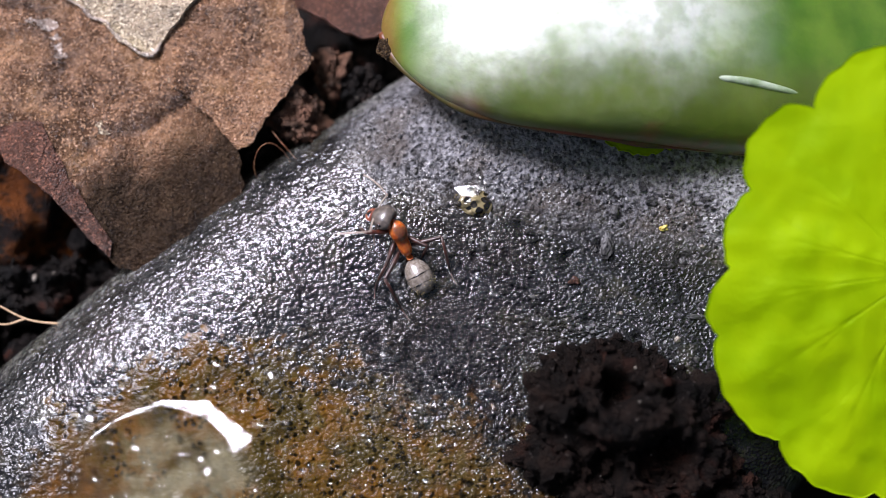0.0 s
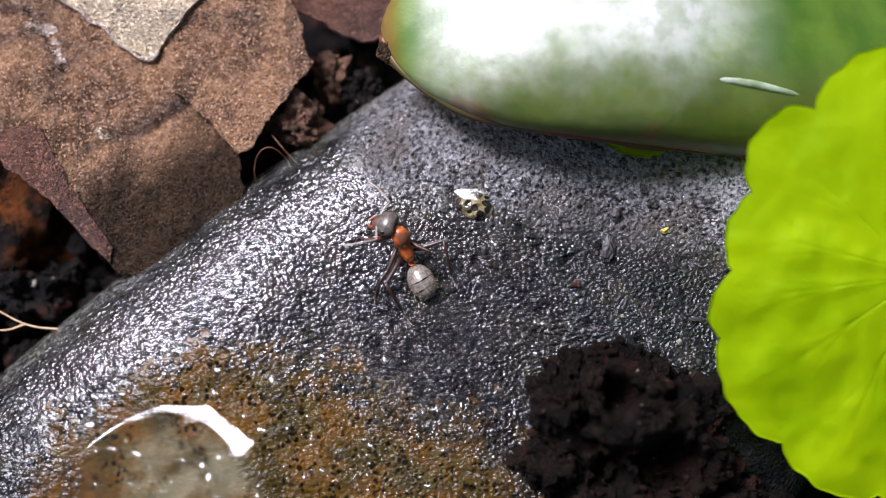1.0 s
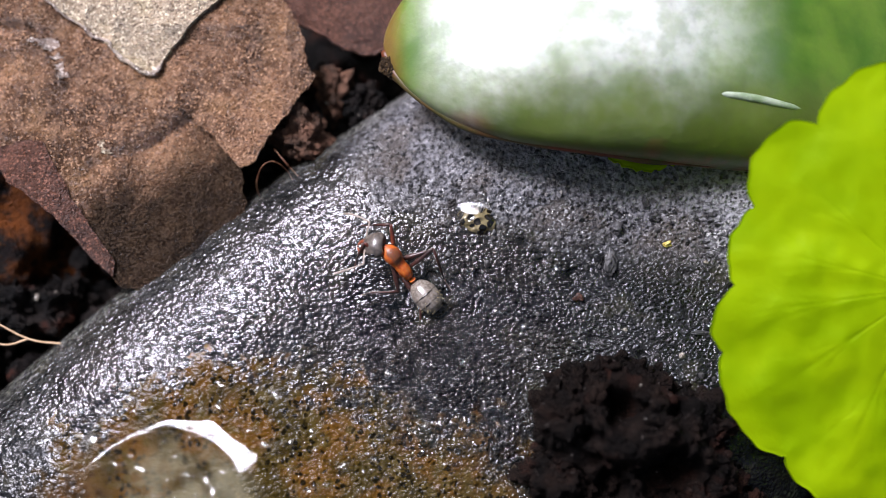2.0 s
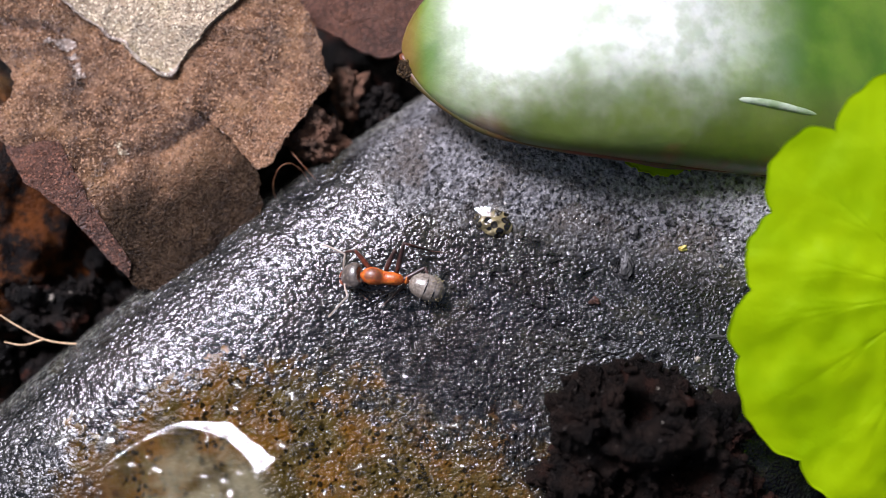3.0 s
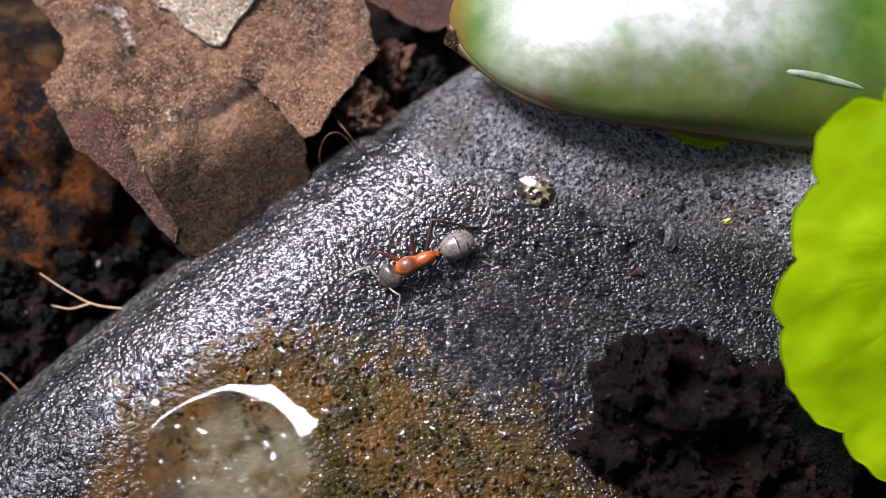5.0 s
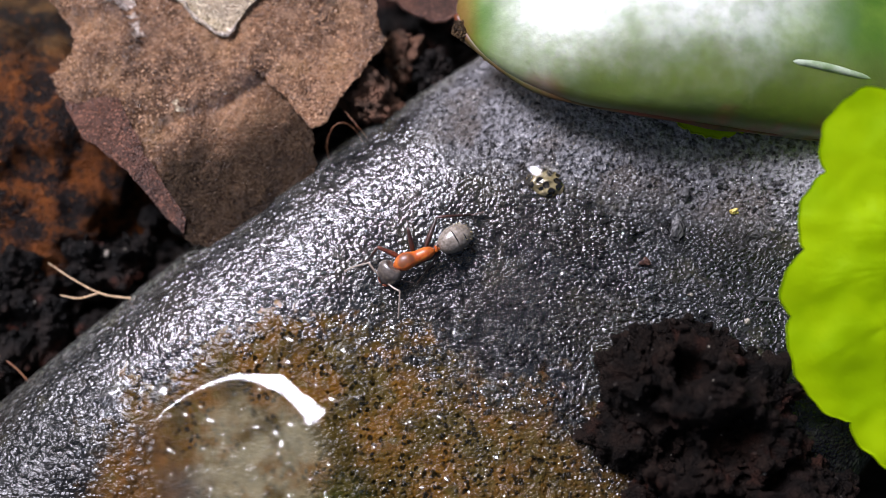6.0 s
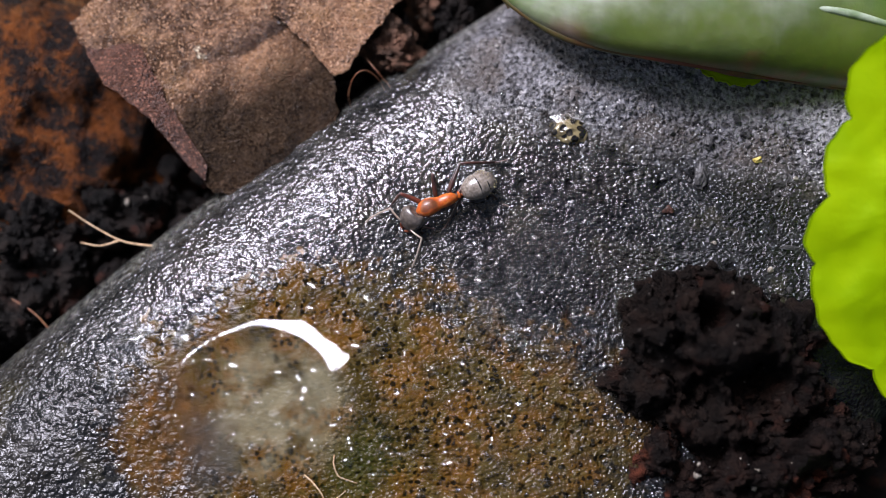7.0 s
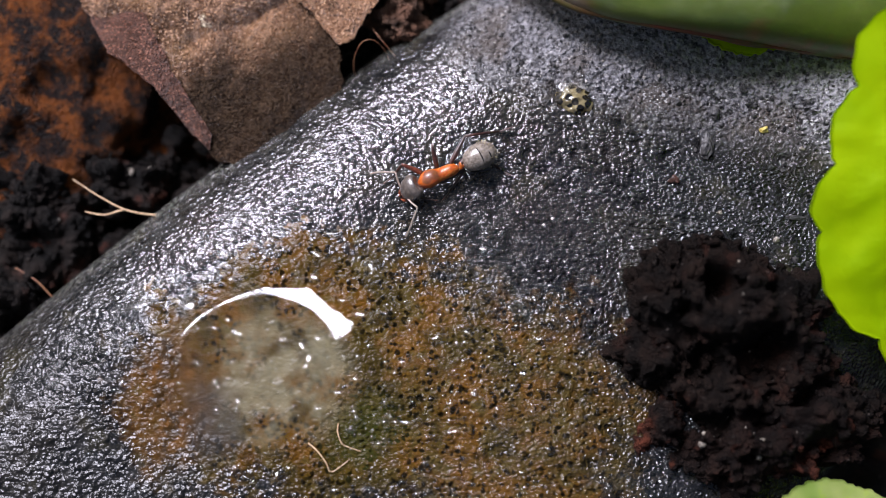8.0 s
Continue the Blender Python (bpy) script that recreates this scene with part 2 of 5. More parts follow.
    grains = m.math("ADD", m.math("MULTIPLY", m.span(m.cell(0.31, "F1", co=wide.outputs[0]), 0.0, 0.62, 0.24, 0.0), m.span(m.noise(1.1, 3), 0.3, 0.6, 0.45, 1.0)), m.math("MULTIPLY", m.noise(0.34, 2.0, co=wide.outputs[0]), 0.52))
    pearls = m.math("MULTIPLY", m.span(m.cell(0.5), 0.0, 0.6, 0.4, 0.0), m.math("MULTIPLY", low_zone, m.span(m.noise(1.6, 3), 0.35, 0.6)))
    grains = m.math("ADD", grains, pearls)
    coarse = m.math("MULTIPLY", grains, m.math("SUBTRACT", 1.0, m.math("MULTIPLY", fine_zone, 0.8)))
    rasp = m.math("MULTIPLY", m.math("MAXIMUM", dry, m.math("MULTIPLY", rim, 0.8)), m.math("ADD", m.math("MULTIPLY", grit, 1.6), m.span(m.cell(0.3), 0.0, 0.55, 0.9, 0.0)))
    stipple = m.math("MULTIPLY", m.span(m.cell(0.38, co=wide.outputs[0]), 0.0, 0.55, 0.85, 0.0), m.math("MULTIPLY", m.math("MULTIPLY", fine_zone, m.span(m.axis(0), 1.0, 9.0, 1.0, 0.45)), m.span(m.noise(0.8, 3), 0.36, 0.6)))
    m.bump(m.math("ADD", m.math("ADD", m.math("ADD", coarse, rasp), stipple), m.math("MULTIPLY", m.noise(0.2, 1.0, co=wide.outputs[0]), m.math("ADD", 0.24, m.math("MULTIPLY", fine_zone, 0.66)))), 0.22, m.math("SUBTRACT", 1.0, m.math("MAXIMUM", m.math("MULTIPLY", flooded, 0.75), m.math("MULTIPLY", film, 0.1))))
    return m.m


def mat_soil(name="dark crumbly soil", spec=0.13, tint=(1, 1, 1), rusty=0.5, rough=0.5):
    m = Mat(name)
    a, b = m.noise(1.6, 6), m.noise(0.35, 5)
    col = m.mix(m.span(a, 0.35, 0.68), (0.004 * tint[0], 0.0035 * tint[1], 0.003 * tint[2]), (0.017 * tint[0], 0.0125 * tint[1], 0.010 * tint[2]))
    col = m.mix(m.math("MULTIPLY", m.span(b, 0.63, 0.76), 0.6), col, (0.09, 0.075, 0.065))
    col = m.mix(m.math("MULTIPLY", m.span(m.noise(2.4, 4), 0.55, 0.72), rusty), col, (0.11, 0.03, 0.015))
    m.set(Base_Color=col, Roughness=m.span(a, 0.3, 0.7, rough, rough + 0.35), Specular_IOR_Level=spec)
    m.bump(m.math("ADD", b, m.noise(0.12, 3)), 0.26, 1.0)
    return m.m


def mat_dry_leaf(name, dark=(0.064, 0.031, 0.015), light=(0.26, 0.138, 0.076), gloss=0.17, spec=0.6, damp=False):
    m = Mat(name)
    a, b, c = m.noise(4.5, 5), m.noise(0.55, 5), m.noise(0.17, 3)
    col = m.mix(m.span(a, 0.33, 0.67), dark, light)
    col = m.mix(m.math("MULTIPLY", m.span(m.noise(2.2, 4), 0.5, 0.68), 0.45), col, (1.15 * light[0], 1.2 * light[1], 0.95 * light[2]))
    col = m.mix(m.math("MULTIPLY", m.span(b, 0.45, 0.7), 0.5), col, (1.25 * light[0], 1.3 * light[1], 1.35 * light[2]))
    col = m.mix(m.math("MULTIPLY", m.span(c, 0.52, 0.66), 0.8), col, (0.35 * dark[0], 0.28 * dark[1], 0.28 * dark[2]))
    # pale specks painted in for the fine sparkle of the surface
    col = m.mix(m.math("MULTIPLY", m.span(m.noise(0.15, 2), 0.57, 0.63), 0.8), col, (2.2 * light[0], 2.5 * light[1], 2.7 * light[2]))
    soaked_shade = None
    if damp:
        # band along the wet stone: soaked, with the shade there painted in darker
        off = m.math("ADD", m.math("MULTIPLY", m.axis(0), -0.603), m.math("MULTIPLY", m.axis(1), 0.797))
        off = m.math("ADD", off, m.math("MULTIPLY", m.math("SUBTRACT", m.noise(3.0, 5), 0.5), 7.0))
        soaked_shade = m.span(off, -1.0, -4.2)
        col = m.mix(m.math("MULTIPLY", soaked_shade, 0.92), col, m.mix(m.span(c, 0.42, 0.6), (0.006, 0.0042, 0.003), (0.05, 0.034, 0.021)))
    m.set(Base_Color=col, Roughness=m.span(b, 0.3, 0.7, gloss, gloss + 0.2), Specular_IOR_Level=m.math("MULTIPLY", m.math("SUBTRACT", 1.0, m.math("MULTIPLY", soaked_shade, 0.8)), spec) if soaked_shade else spec)
    m.bump(m.math("ADD", m.math("MULTIPLY", b, 0.5), m.math("ADD", m.math("MULTIPLY", c, 0.8), m.math("MULTIPLY", m.noise(0.1, 2), 0.9))), 0.3, 1.0)
    return m.m


def mat_orange_rock():
    m = Mat("rusty orange rock")
    a, b = m.noise(1.9, 8, 0.68), m.noise(0.4, 5, 0.65)
    col = m.mix(m.span(a, 0.42, 0.62), (0.004, 0.0012, 0.0006), (0.13, 0.035, 0.003))
    high = m.span(m.math("ADD", m.axis(1), m.math("MULTIPLY", m.noise(2.5, 4), 4.0)), 4.0, 9.0)
    col = m.mix(m.math("MULTIPLY", high, 0.9), col, m.mix(m.span(a, 0.42, 0.6), (0.008, 0.0055, 0.003), (0.08, 0.045, 0.014)))
    col = m.mix(m.math("MULTIPLY", m.span(m.noise(0.75, 4), 0.56, 0.66), 0.85), col, (0.008, 0.005, 0.003))
    col = m.mix(m.math("MULTIPLY", m.span(b, 0.54, 0.68), 0.45), col, (0.22, 0.08, 0.02))
    m.set(Base_Color=col, Roughness=m.span(b, 0.3, 0.7, 0.45, 0.8), Specular_IOR_Level=0.2)
    m.bump(m.math("ADD", m.math("MULTIPLY", a, 1.5), m.math("ADD", b, m.noise(0.15, 3))), 0.3, 1.0)
    return m.m


def mat_succulent():
    m = Mat("waxy succulent skin")
    a, b = m.noise(3.0, 4), m.noise(0.7, 4)
    col = m.mix(m.span(a, 0.35, 0.65), (0.05, 0.115, 0.008), (0.095, 0.17, 0.015))
    low = m.math("ADD", m.axis(1), m.math("MULTIPLY", m.math("SUBTRACT", m.noise(2.6, 3), 0.5), 3.0))
    olive = m.span(low, 0.6, -3.2)
    col = m.mix(m.math("MULTIPLY", olive, 0.5), col, (0.085, 0.08, 0.022))
    flush = m.math("MULTIPLY", m.span(low, -4.8, -5.8), m.span(m.noise(2.2, 3), 0.36, 0.58))
    flush = m.math("MAXIMUM", flush, m.math("MULTIPLY", m.span(m.away((4.4, -4.0, 0.5), (0.7, 1.0, 0.3)), 1.5, 0.5), 0.8))
    flush = m.math("MAXIMUM", flush, m.math("MULTIPLY", m.span(m.axis(0), 1.6, 0.3), 0.7))
    col = m.mix(m.math("MULTIPLY", flush, 0.85), col, (0.2, 0.065, 0.022))
    # whitish upper face: waxy bloom with the sky's sheen painted into the colour
    wax_sheen = m.math("MULTIPLY", m.span(m.noise(6.0, 2), 0.2, 0.46), m.math("MULTIPLY", m.span(m.axis(0), 23.5, 14.5), m.span(m.axis(0), 0.8, 4.5)))
    wax_sheen = m.math("MULTIPLY", wax_sheen, m.span(m.math("ADD", m.axis(1), m.math("MULTIPLY", m.math("SUBTRACT", m.noise(3.5, 3), 0.5), 6.0)), -4.2, 1.8))
    col = m.mix(m.math("MULTIPLY", wax_sheen, m.span(m.noise(1.3, 3), 0.3, 0.65, 0.55, 0.95)), col, (0.62, 0.64, 0.58))
    m.set(Base_Color=col, Roughness=m.span(b, 0.3, 0.7, 0.3, 0.45), Specular_IOR_Level=0.5, Coat_Weight=0.3, Coat_Roughness=0.3)
    m.set(Subsurface_Weight=0.25, Subsurface_Radius=(0.4, 0.9, 0.2), Subsurface_Scale=0.002)
    m.bump(m.math("ADD", b, m.math("MULTIPLY", a, 0.5)), 0.10, 0.5)
    return m.m


def mat_green_leaf(name="thin bright green leaf", col_a=(0.27, 0.43, 0.0), col_b=(0.36, 0.52, 0.001)):
    m = Mat(name)
    col = m.mix(m.span(m.noise(4.0, 3), 0.35, 0.65), col_a, col_b)
    col = m.mix(m.math("MULTIPLY", m.span(m.noise(0.5, 4), 0.5, 0.75), 0.3), col, (0.30, 0.48, 0.004))
    m.set(Base_Color=col, Roughness=0.5, Specular_IOR_Level=0.1)
    nb = m.bump(m.math("ADD", m.noise(0.9, 3), m.math("MULTIPLY", m.noise(0.25, 2), 0.4)), 0.08, 0.5)
    tr = m.node("ShaderNodeBsdfTranslucent")
    m.put(tr.inputs[0], m.mix(0.5, col, (0.54, 0.7, 0.0)))
    m.put(tr.inputs["Normal"], nb)
    mx = m.node("ShaderNodeMixShader")
    m.put(mx.inputs[0], 0.5)
    m.put(mx.inputs[1], m.b.outputs[0])
    m.put(mx.inputs[2], tr.outputs[0])
    m.put(m.out.inputs[0], mx.outputs[0])
    return m.m


def mat_water(name="clear water", tint=(0.97, 0.98, 0.97), ripple=0.0):
    m = Mat(name)
    m.t.nodes.remove(m.b)
    tr, gl = m.node("ShaderNodeBsdfTransparent"), m.node("ShaderNodeBsdfGlossy")
    m.put(tr.inputs[0], tint)
    m.put(gl.inputs["Roughness"], 0.07)
    fr = m.node("ShaderNodeFresnel")
    m.put(fr.inputs[0], 1.5)
    if ripple:
        bp = m.node("ShaderNodeBump")
        m.put(bp.inputs["Height"], m.noise(0.7, 2))
        m.put(bp.inputs["Distance"], ripple * MM)
        m.put(gl.inputs["Normal"], bp.outputs[0])
        m.put(fr.inputs["Normal"], bp.outputs[0])
    mx = m.node("ShaderNodeMixShader")
    m.put(mx.inputs[0], fr.outputs[0])
    m.put(mx.inputs[1], tr.outputs[0])
    m.put(mx.inputs[2], gl.outputs[0])
    m.put(m.out.inputs[0], mx.outputs[0])
    return m.m


def mat_plain(name, a, b, size=0.5, rough=0.5, spec=0.5, bump=0.03, coat=0.0):
    m = Mat(name)
    n = m.noise(size, 4)
    m.set(Base_Color=m.mix(m.span(n, 0.35, 0.65), a, b), Roughness=m.span(n, 0.3, 0.7, rough, rough + 0.15), Specular_IOR_Level=spec, Coat_Weight=coat, Coat_Roughness=0.1)
    m.bump(m.noise(size * 0.3, 3), bump, 0.7)
    return m.m


STONE = mat_stone()
SOIL = mat_soil()
CRUMB = mat_soil("brown soil crumb", tint=(13.0, 9.2, 7.2))
CLOD = mat_soil("damp brown soil clod", 0.08, (0.7, 0.58, 0.52), 0.12, 0.6)
CLOD_RED = mat_soil("reddish brown soil clod", 0.09, (0.85, 0.62, 0.56), 0.6, 0.6)
LEAF = mat_dry_leaf("dry brown leaf", damp=True)
LEAF_TOP = mat_dry_leaf("dry brown leaf flap")
LEAF_LIT = mat_dry_leaf("lit pale dry leaf", (0.28, 0.2, 0.125), (0.5, 0.39, 0.265), 0.2)
LEAF_DARK = mat_dry_leaf("dark damp dry leaf", (0.012, 0.007, 0.003), (0.062, 0.034, 0.013), 0.4, 0.2)
LEAF_GLINT = mat_dry_leaf("whitish leaf highlight", (0.3, 0.22, 0.17), (0.5, 0.4, 0.33), 0.3)
LEAF_RED = mat_dry_leaf("reddish dry leaf", (0.055, 0.02, 0.010), (0.14, 0.054, 0.03), 0.35)
ROCK = mat_orange_rock()
SUCC = mat_succulent()
SUCC_RIM = mat_plain("reddish succulent margin", (0.12, 0.026, 0.01), (0.05, 0.045, 0.01), 2.6, 0.4, 0.4, 0.05)
GREEN = mat_green_leaf()
CREASE_GLINT = mat_plain("pale crease highlight", (0.2, 0.27, 0.15), (0.36, 0.42, 0.31), 0.8, 0.35)
PALE_GREEN = mat_green_leaf("pale green leaf", (0.2, 0.3, 0.06), (0.42, 0.46, 0.16))
WATER = mat_water(ripple=0.02)
WATER_FOOT = mat_water("clear water foot", ripple=0.02)
WATER_LIP = mat_water("clear water lip", ripple=0.06)
BEAD = mat_water("water bead")
ROOT = mat_plain("pale root fibre", (0.4, 0.25, 0.13), (0.55, 0.38, 0.22), 0.6, 0.4)
ROOT_RED = mat_plain("reddish root fibre", (0.2, 0.08, 0.04), (0.33, 0.16, 0.08), 0.6, 0.4)
GRAIN_WHITE = mat_plain("pale sand grain", (0.10, 0.085, 0.065), (0.3, 0.27, 0.22), 0.2, 0.25)
GRAIN_PALE = mat_plain("pale grey crumb", (0.12, 0.11, 0.1), (0.36, 0.34, 0.31), 0.2, 0.5)
GRAIN_YELLOW = mat_plain("yellow grain", (0.35, 0.27, 0.05), (0.5, 0.4, 0.12), 0.2, 0.35)
GRAIN_DARK = mat_plain("dark grit", (0.012, 0.012, 0.012), (0.045, 0.043, 0.041), 0.3, 0.4)
GRAIN_RUST = mat_plain("rusty grit", (0.02, 0.009, 0.006), (0.075, 0.032, 0.02), 0.2, 0.4)


# ---- ground ----
def stone_inside(x, y):
    """How far a place lies inside the stone's outline, in millimetres."""
    ax, ay, bx, by = -28.5, 4.7, -1.9, 25.0
    L = math.hypot(bx - ax, by - ay)
    ux, uy = (bx - ax) / L, (by - ay) / L
    s = (x - ax) * ux + (y - ay) * uy
    d1 = (x - ax) * uy - (y - ay) * ux + 0.75 * np.clip(1 - ((s - L / 2) / (L / 2)) ** 2, -0.6, 1)
    d2 = 27.2 - y + 0.02 * x
    d3 = 33.0 - x
    d4 = (19.5 - x) * 0.8 + (y + 1.0) * 0.6
    d5 = y + 34.0
    k = 0.8
    rest = -np.log(sum(np.exp(-k * np.clip(d, -40, 40)) for d in (d2, d3, d4, d5))) / k
    return np.minimum(d1, rest)


def make_ground():
    n = 330
    t = np.linspace(-1, 1, n)
    line = np.sinh(t * 13.5) / math.sinh(13.5) * 4.0e5 + t * 46
    x, y = np.meshgrid(line, line, indexing="ij")
    p = np.stack([x.ravel() - 4, y.ravel() + 12, np.zeros(n * n)], 1)
    far = np.hypot(p[:, 0], p[:, 1])
    h = fbm(p, 9.0, 3, 0.5, 3) * 1.6 + np.abs(fbm(p, 2.6, 4, 0.6, 9)) * 1.5 - 0.4
    h = h * np.clip(1.2 - far / 400, 0.0, 1) + 0.8
    p[:, 2] = h
    ob = thing("ground", p, grid_faces(n, n), SOIL)
    return tagged(ob, "dark damp crumbly garden soil", "soil", kind="structure")


make_ground()


# ---- the stone ----
def stone_height(x, y, fine=True):
    d = stone_inside(x, y)
    w, h = 8.2, 4.9
    q = np.clip(1 - d / w, 0, 1)
    z = 10.0 - h * (1 - np.sqrt(np.maximum(1 - q * q, 0)))
    z = np.where(d < 0, 10.0 - h + d * 3.0, z)
    p = np.stack([x, y, np.zeros_like(x)], 1)
    z += fbm(p, 11.0, 2, 0.5, 41) * 0.28
    # a low swelling on the far shoulder
    z += 0.9 * np.exp(-(((x - 12) / 6.0) ** 2 + ((y - 21.5) / 3.5) ** 2))
    if fine:
        dry = ramp01(y + 0.42 * x, 18.5, 23.5)
        z += fbm(p, 0.85, 2, 0.6, 12) * 0.035 * (0.7 + 0.6 * vnoise(p, 3.0, 8))
        z -= 0.22 * ramp01(vnoise(p, 0.9, 77), 0.66, 0.95) * ramp01(x, -9, 0)
        z += dry * np.abs(fbm(p, 0.7, 2, 0.6, 23)) * 0.13
    return z


def make_stone():
    xs, ys = np.arange(-35, 36.01, 0.135), np.arange(-17, 29.01, 0.135)
    x, y = np.meshgrid(xs, ys, indexing="ij")
    v = np.stack([x.ravel(), y.ravel(), stone_height(x.ravel(), y.ravel())], 1)
    f = grid_faces(len(xs), len(ys))[:, ::-1]
    f = f[v[f][:, :, 2].max(1) > -2.0][:, ::-1]
    used = np.unique(f)
    back = np.zeros(len(v), int)
    back[used] = np.arange(len(used))
    ob = thing("stone", v[used], back[f], STONE)
    return tagged(ob, "large smooth dark grey stone, wet and pitted, with ochre algae", "stone")


make_stone()


def on_stone(x, y):
    return float(stone_height(np.array([float(x)]), np.array([float(y)]), False)[0])


# ---- rock and dry leaves on the far side of the gap ----
def lump(n, size, rough, seed, flat=1.0, scale=1.0):
    """A rough clod or rock of half-axes size."""
    v, f = BALLS[n]
    r = 1 + rough * fbm(v + seed * 3.7, 0.9 * scale, 4, 0.55, seed) - rough * 0.5 * ramp01(vnoise(v + seed, 0.35 * scale, seed + 5), 0.3, 0.8)
    return v * r[:, None] * np.asarray(size) , f


def make_rock():
    v, f = lump(6, (11.0, 12.0, 8.5), 0.16, 4)
    v = v + np.stack([fbm(v, 1.2, 3, 0.5, 60 + k) * 0.18 for k in range(3)], 1)
    v = v * (1 + 0.05 * fbm(v, 2.6, 5, 0.62, 91) / 1.0)[:, None]
    tagged(thing("rock", v, f, ROCK, (-32.2, 20.0, -1.2)), "rough rusty orange rock half buried in soil", "rock")


make_rock()


def sheet(outline, height, thick, rings=70, spokes=360, seed=0, ragged=0.12):
    """A thin sheet with the outline (points round a middle), its surface at height(x, y)."""
    o = np.asarray(outline, float)
    c = o.mean(0)
    closed = np.concatenate([o, o[:1]])
    seg = np.concatenate([[0], np.cumsum(np.hypot(*np.diff(closed, axis=0).T))])
    t = np.linspace(0, seg[-1], spokes, endpoint=False)
    rim = np.stack([np.interp(t, seg, closed[:, k]) for k in (0, 1)], 1)
    p3 = np.concatenate([rim, np.zeros((spokes, 1))], 1)
    out = (rim - c) / np.linalg.norm(rim - c, axis=1)[:, None]
    rim = rim + out * (fbm(p3, 1.3, 4, 0.6, seed) * ragged)[:, None]
    s = np.linspace(0.0, 1, rings)[1:]
    xy = c + s[:, None, None] * (rim - c)[None]
    xy = xy.reshape(-1, 2)
    top = np.concatenate([xy, height(xy[:, 0], xy[:, 1])[:, None]], 1)
    cz = float(height(c[None, 0], c[None, 1])[0])
    n = len(top)
    f = [tuple(q) for q in grid_faces(rings - 1, spokes, True)]
    low = top - (0, 0, thick)
    f2 = [tuple(i + n for i in q[::-1]) for q in f]
    last = n - spokes
    side = [(last + k, last + n + k, last + n + (k + 1) % spokes, last + (k + 1) % spokes) for k in range(spokes)]
    v = np.concatenate([top, low, [[c[0], c[1], cz], [c[0], c[1], cz - thick]]])
    cap = [(2 * n, (k + 1) % spokes, k) for k in range(spokes)] + [(2 * n + 1, n + k, n + (k + 1) % spokes) for k in range(spokes)]
    cap = [q[::-1] for q in cap]
    return v, [q[::-1] for q in f + f2 + side] + cap


def crease(x, y, ax, ay, bx, by, width):
    """1 on a line, falling to 0 over width."""
    L = math.hypot(bx - ax, by - ay)
    ux, uy = (bx - ax) / L, (by - ay) / L
    s = np.clip((x - ax) * ux + (y - ay) * uy, 0, L)
    return np.exp(-(((x - ax - s * ux) ** 2 + (y - ay - s * uy) ** 2) / width ** 2))


def brown_height(x, y):
    p = np.stack([x, y, np.zeros_like(x)], 1)
    z = 8.6 + 0.06 * (y - 20) - 0.02 * (x + 18)
    z = z - 0.20 * np.maximum(0, 17.5 - y + 0.35 * (x + 20))
    z = z + 0.6 * crease(x, y, -25.0, 28.5, -22.6, 16.5, 1.3)
    # the edge of a peeled skin, and the crease that runs from the tear across the blade
    skin = np.maximum(crease(x, y, -27.5, 27.8, -23.7, 27.3, 0.3), crease(x, y, -23.7, 27.3, -22.1, 24.3, 0.3))
    rise = np.maximum(crease(x, y, -27.5, 27.2, -24.0, 26.8, 0.55), crease(x, y, -24.0, 26.8, -22.6, 24.4, 0.55))
    z = z - 0.3 * skin + 0.25 * rise
    z = z - 0.35 * np.maximum(crease(x, y, -14.7, 22.3, -17.4, 20.5, 0.35), 0.6 * crease(x, y, -17.4, 20.5, -20.4, 19.4, 0.4))
    z = z + 0.3 * crease(x, y, -15.5, 23.3, -19.5, 20.6, 0.7)
    z = z - 1.0 * ramp01(x, -10.0, -6.8)
    facet = 1 - np.abs(vnoise(p + 7.0, 4.6, 61)) * 2
    small = 1 - np.abs(vnoise(p, 1.7, 62)) * 2
    return z + fbm(p, 5.0, 3, 0.5, 14) * 0.3 + 0.45 * facet + 0.15 * small + fbm(p, 0.7, 3, 0.5, 15) * 0.06


def flap_height(x, y):
    """The blade's loose part beyond the tear, which stands off its rest."""
    return brown_height(x, y) + 0.62 * ramp01((x + 16.5) * 0.93 + (y - 24.6) * 0.36, -0.4, 1.0) - 0.08


BROWN = [(-31, 31), (-27.9, 27.0), (-26.2, 24.6), (-26.4, 23.6), (-27.7, 22.2), (-26.6, 20.9), (-25.4, 18.8), (-23.5, 17.6), (-21.8, 16.0), (-20.1, 14.2), (-19.0, 12.4), (-17.6, 12.2), (-11.8, 16.4),
         (-11.7, 18.0), (-11.9, 20.2), (-10.6, 22.6), (-9.6, 25.0), (-9.8, 27.4), (-11, 30), (-14, 34), (-24, 35)]
FLAP = [(-14.7, 22.35), (-13.8, 21.5), (-12.6, 19.9), (-11.9, 19.3), (-11.1, 19.6), (-10.0, 21.3), (-8.7, 23.1), (-7.75, 24.8), (-8.4, 27.0), (-9.8, 30), (-13, 33), (-17, 32), (-18.3, 28), (-17.6, 25), (-16.2, 23.4)]
PALE = [(-24.0, 29.6), (-20.8, 27.3), (-18.9, 25.9), (-17.4, 24.95), (-16.6, 25.6), (-14.9, 27.4), (-12.8, 29.5), (-13.0, 33), (-18, 35.5), (-24.5, 33)]


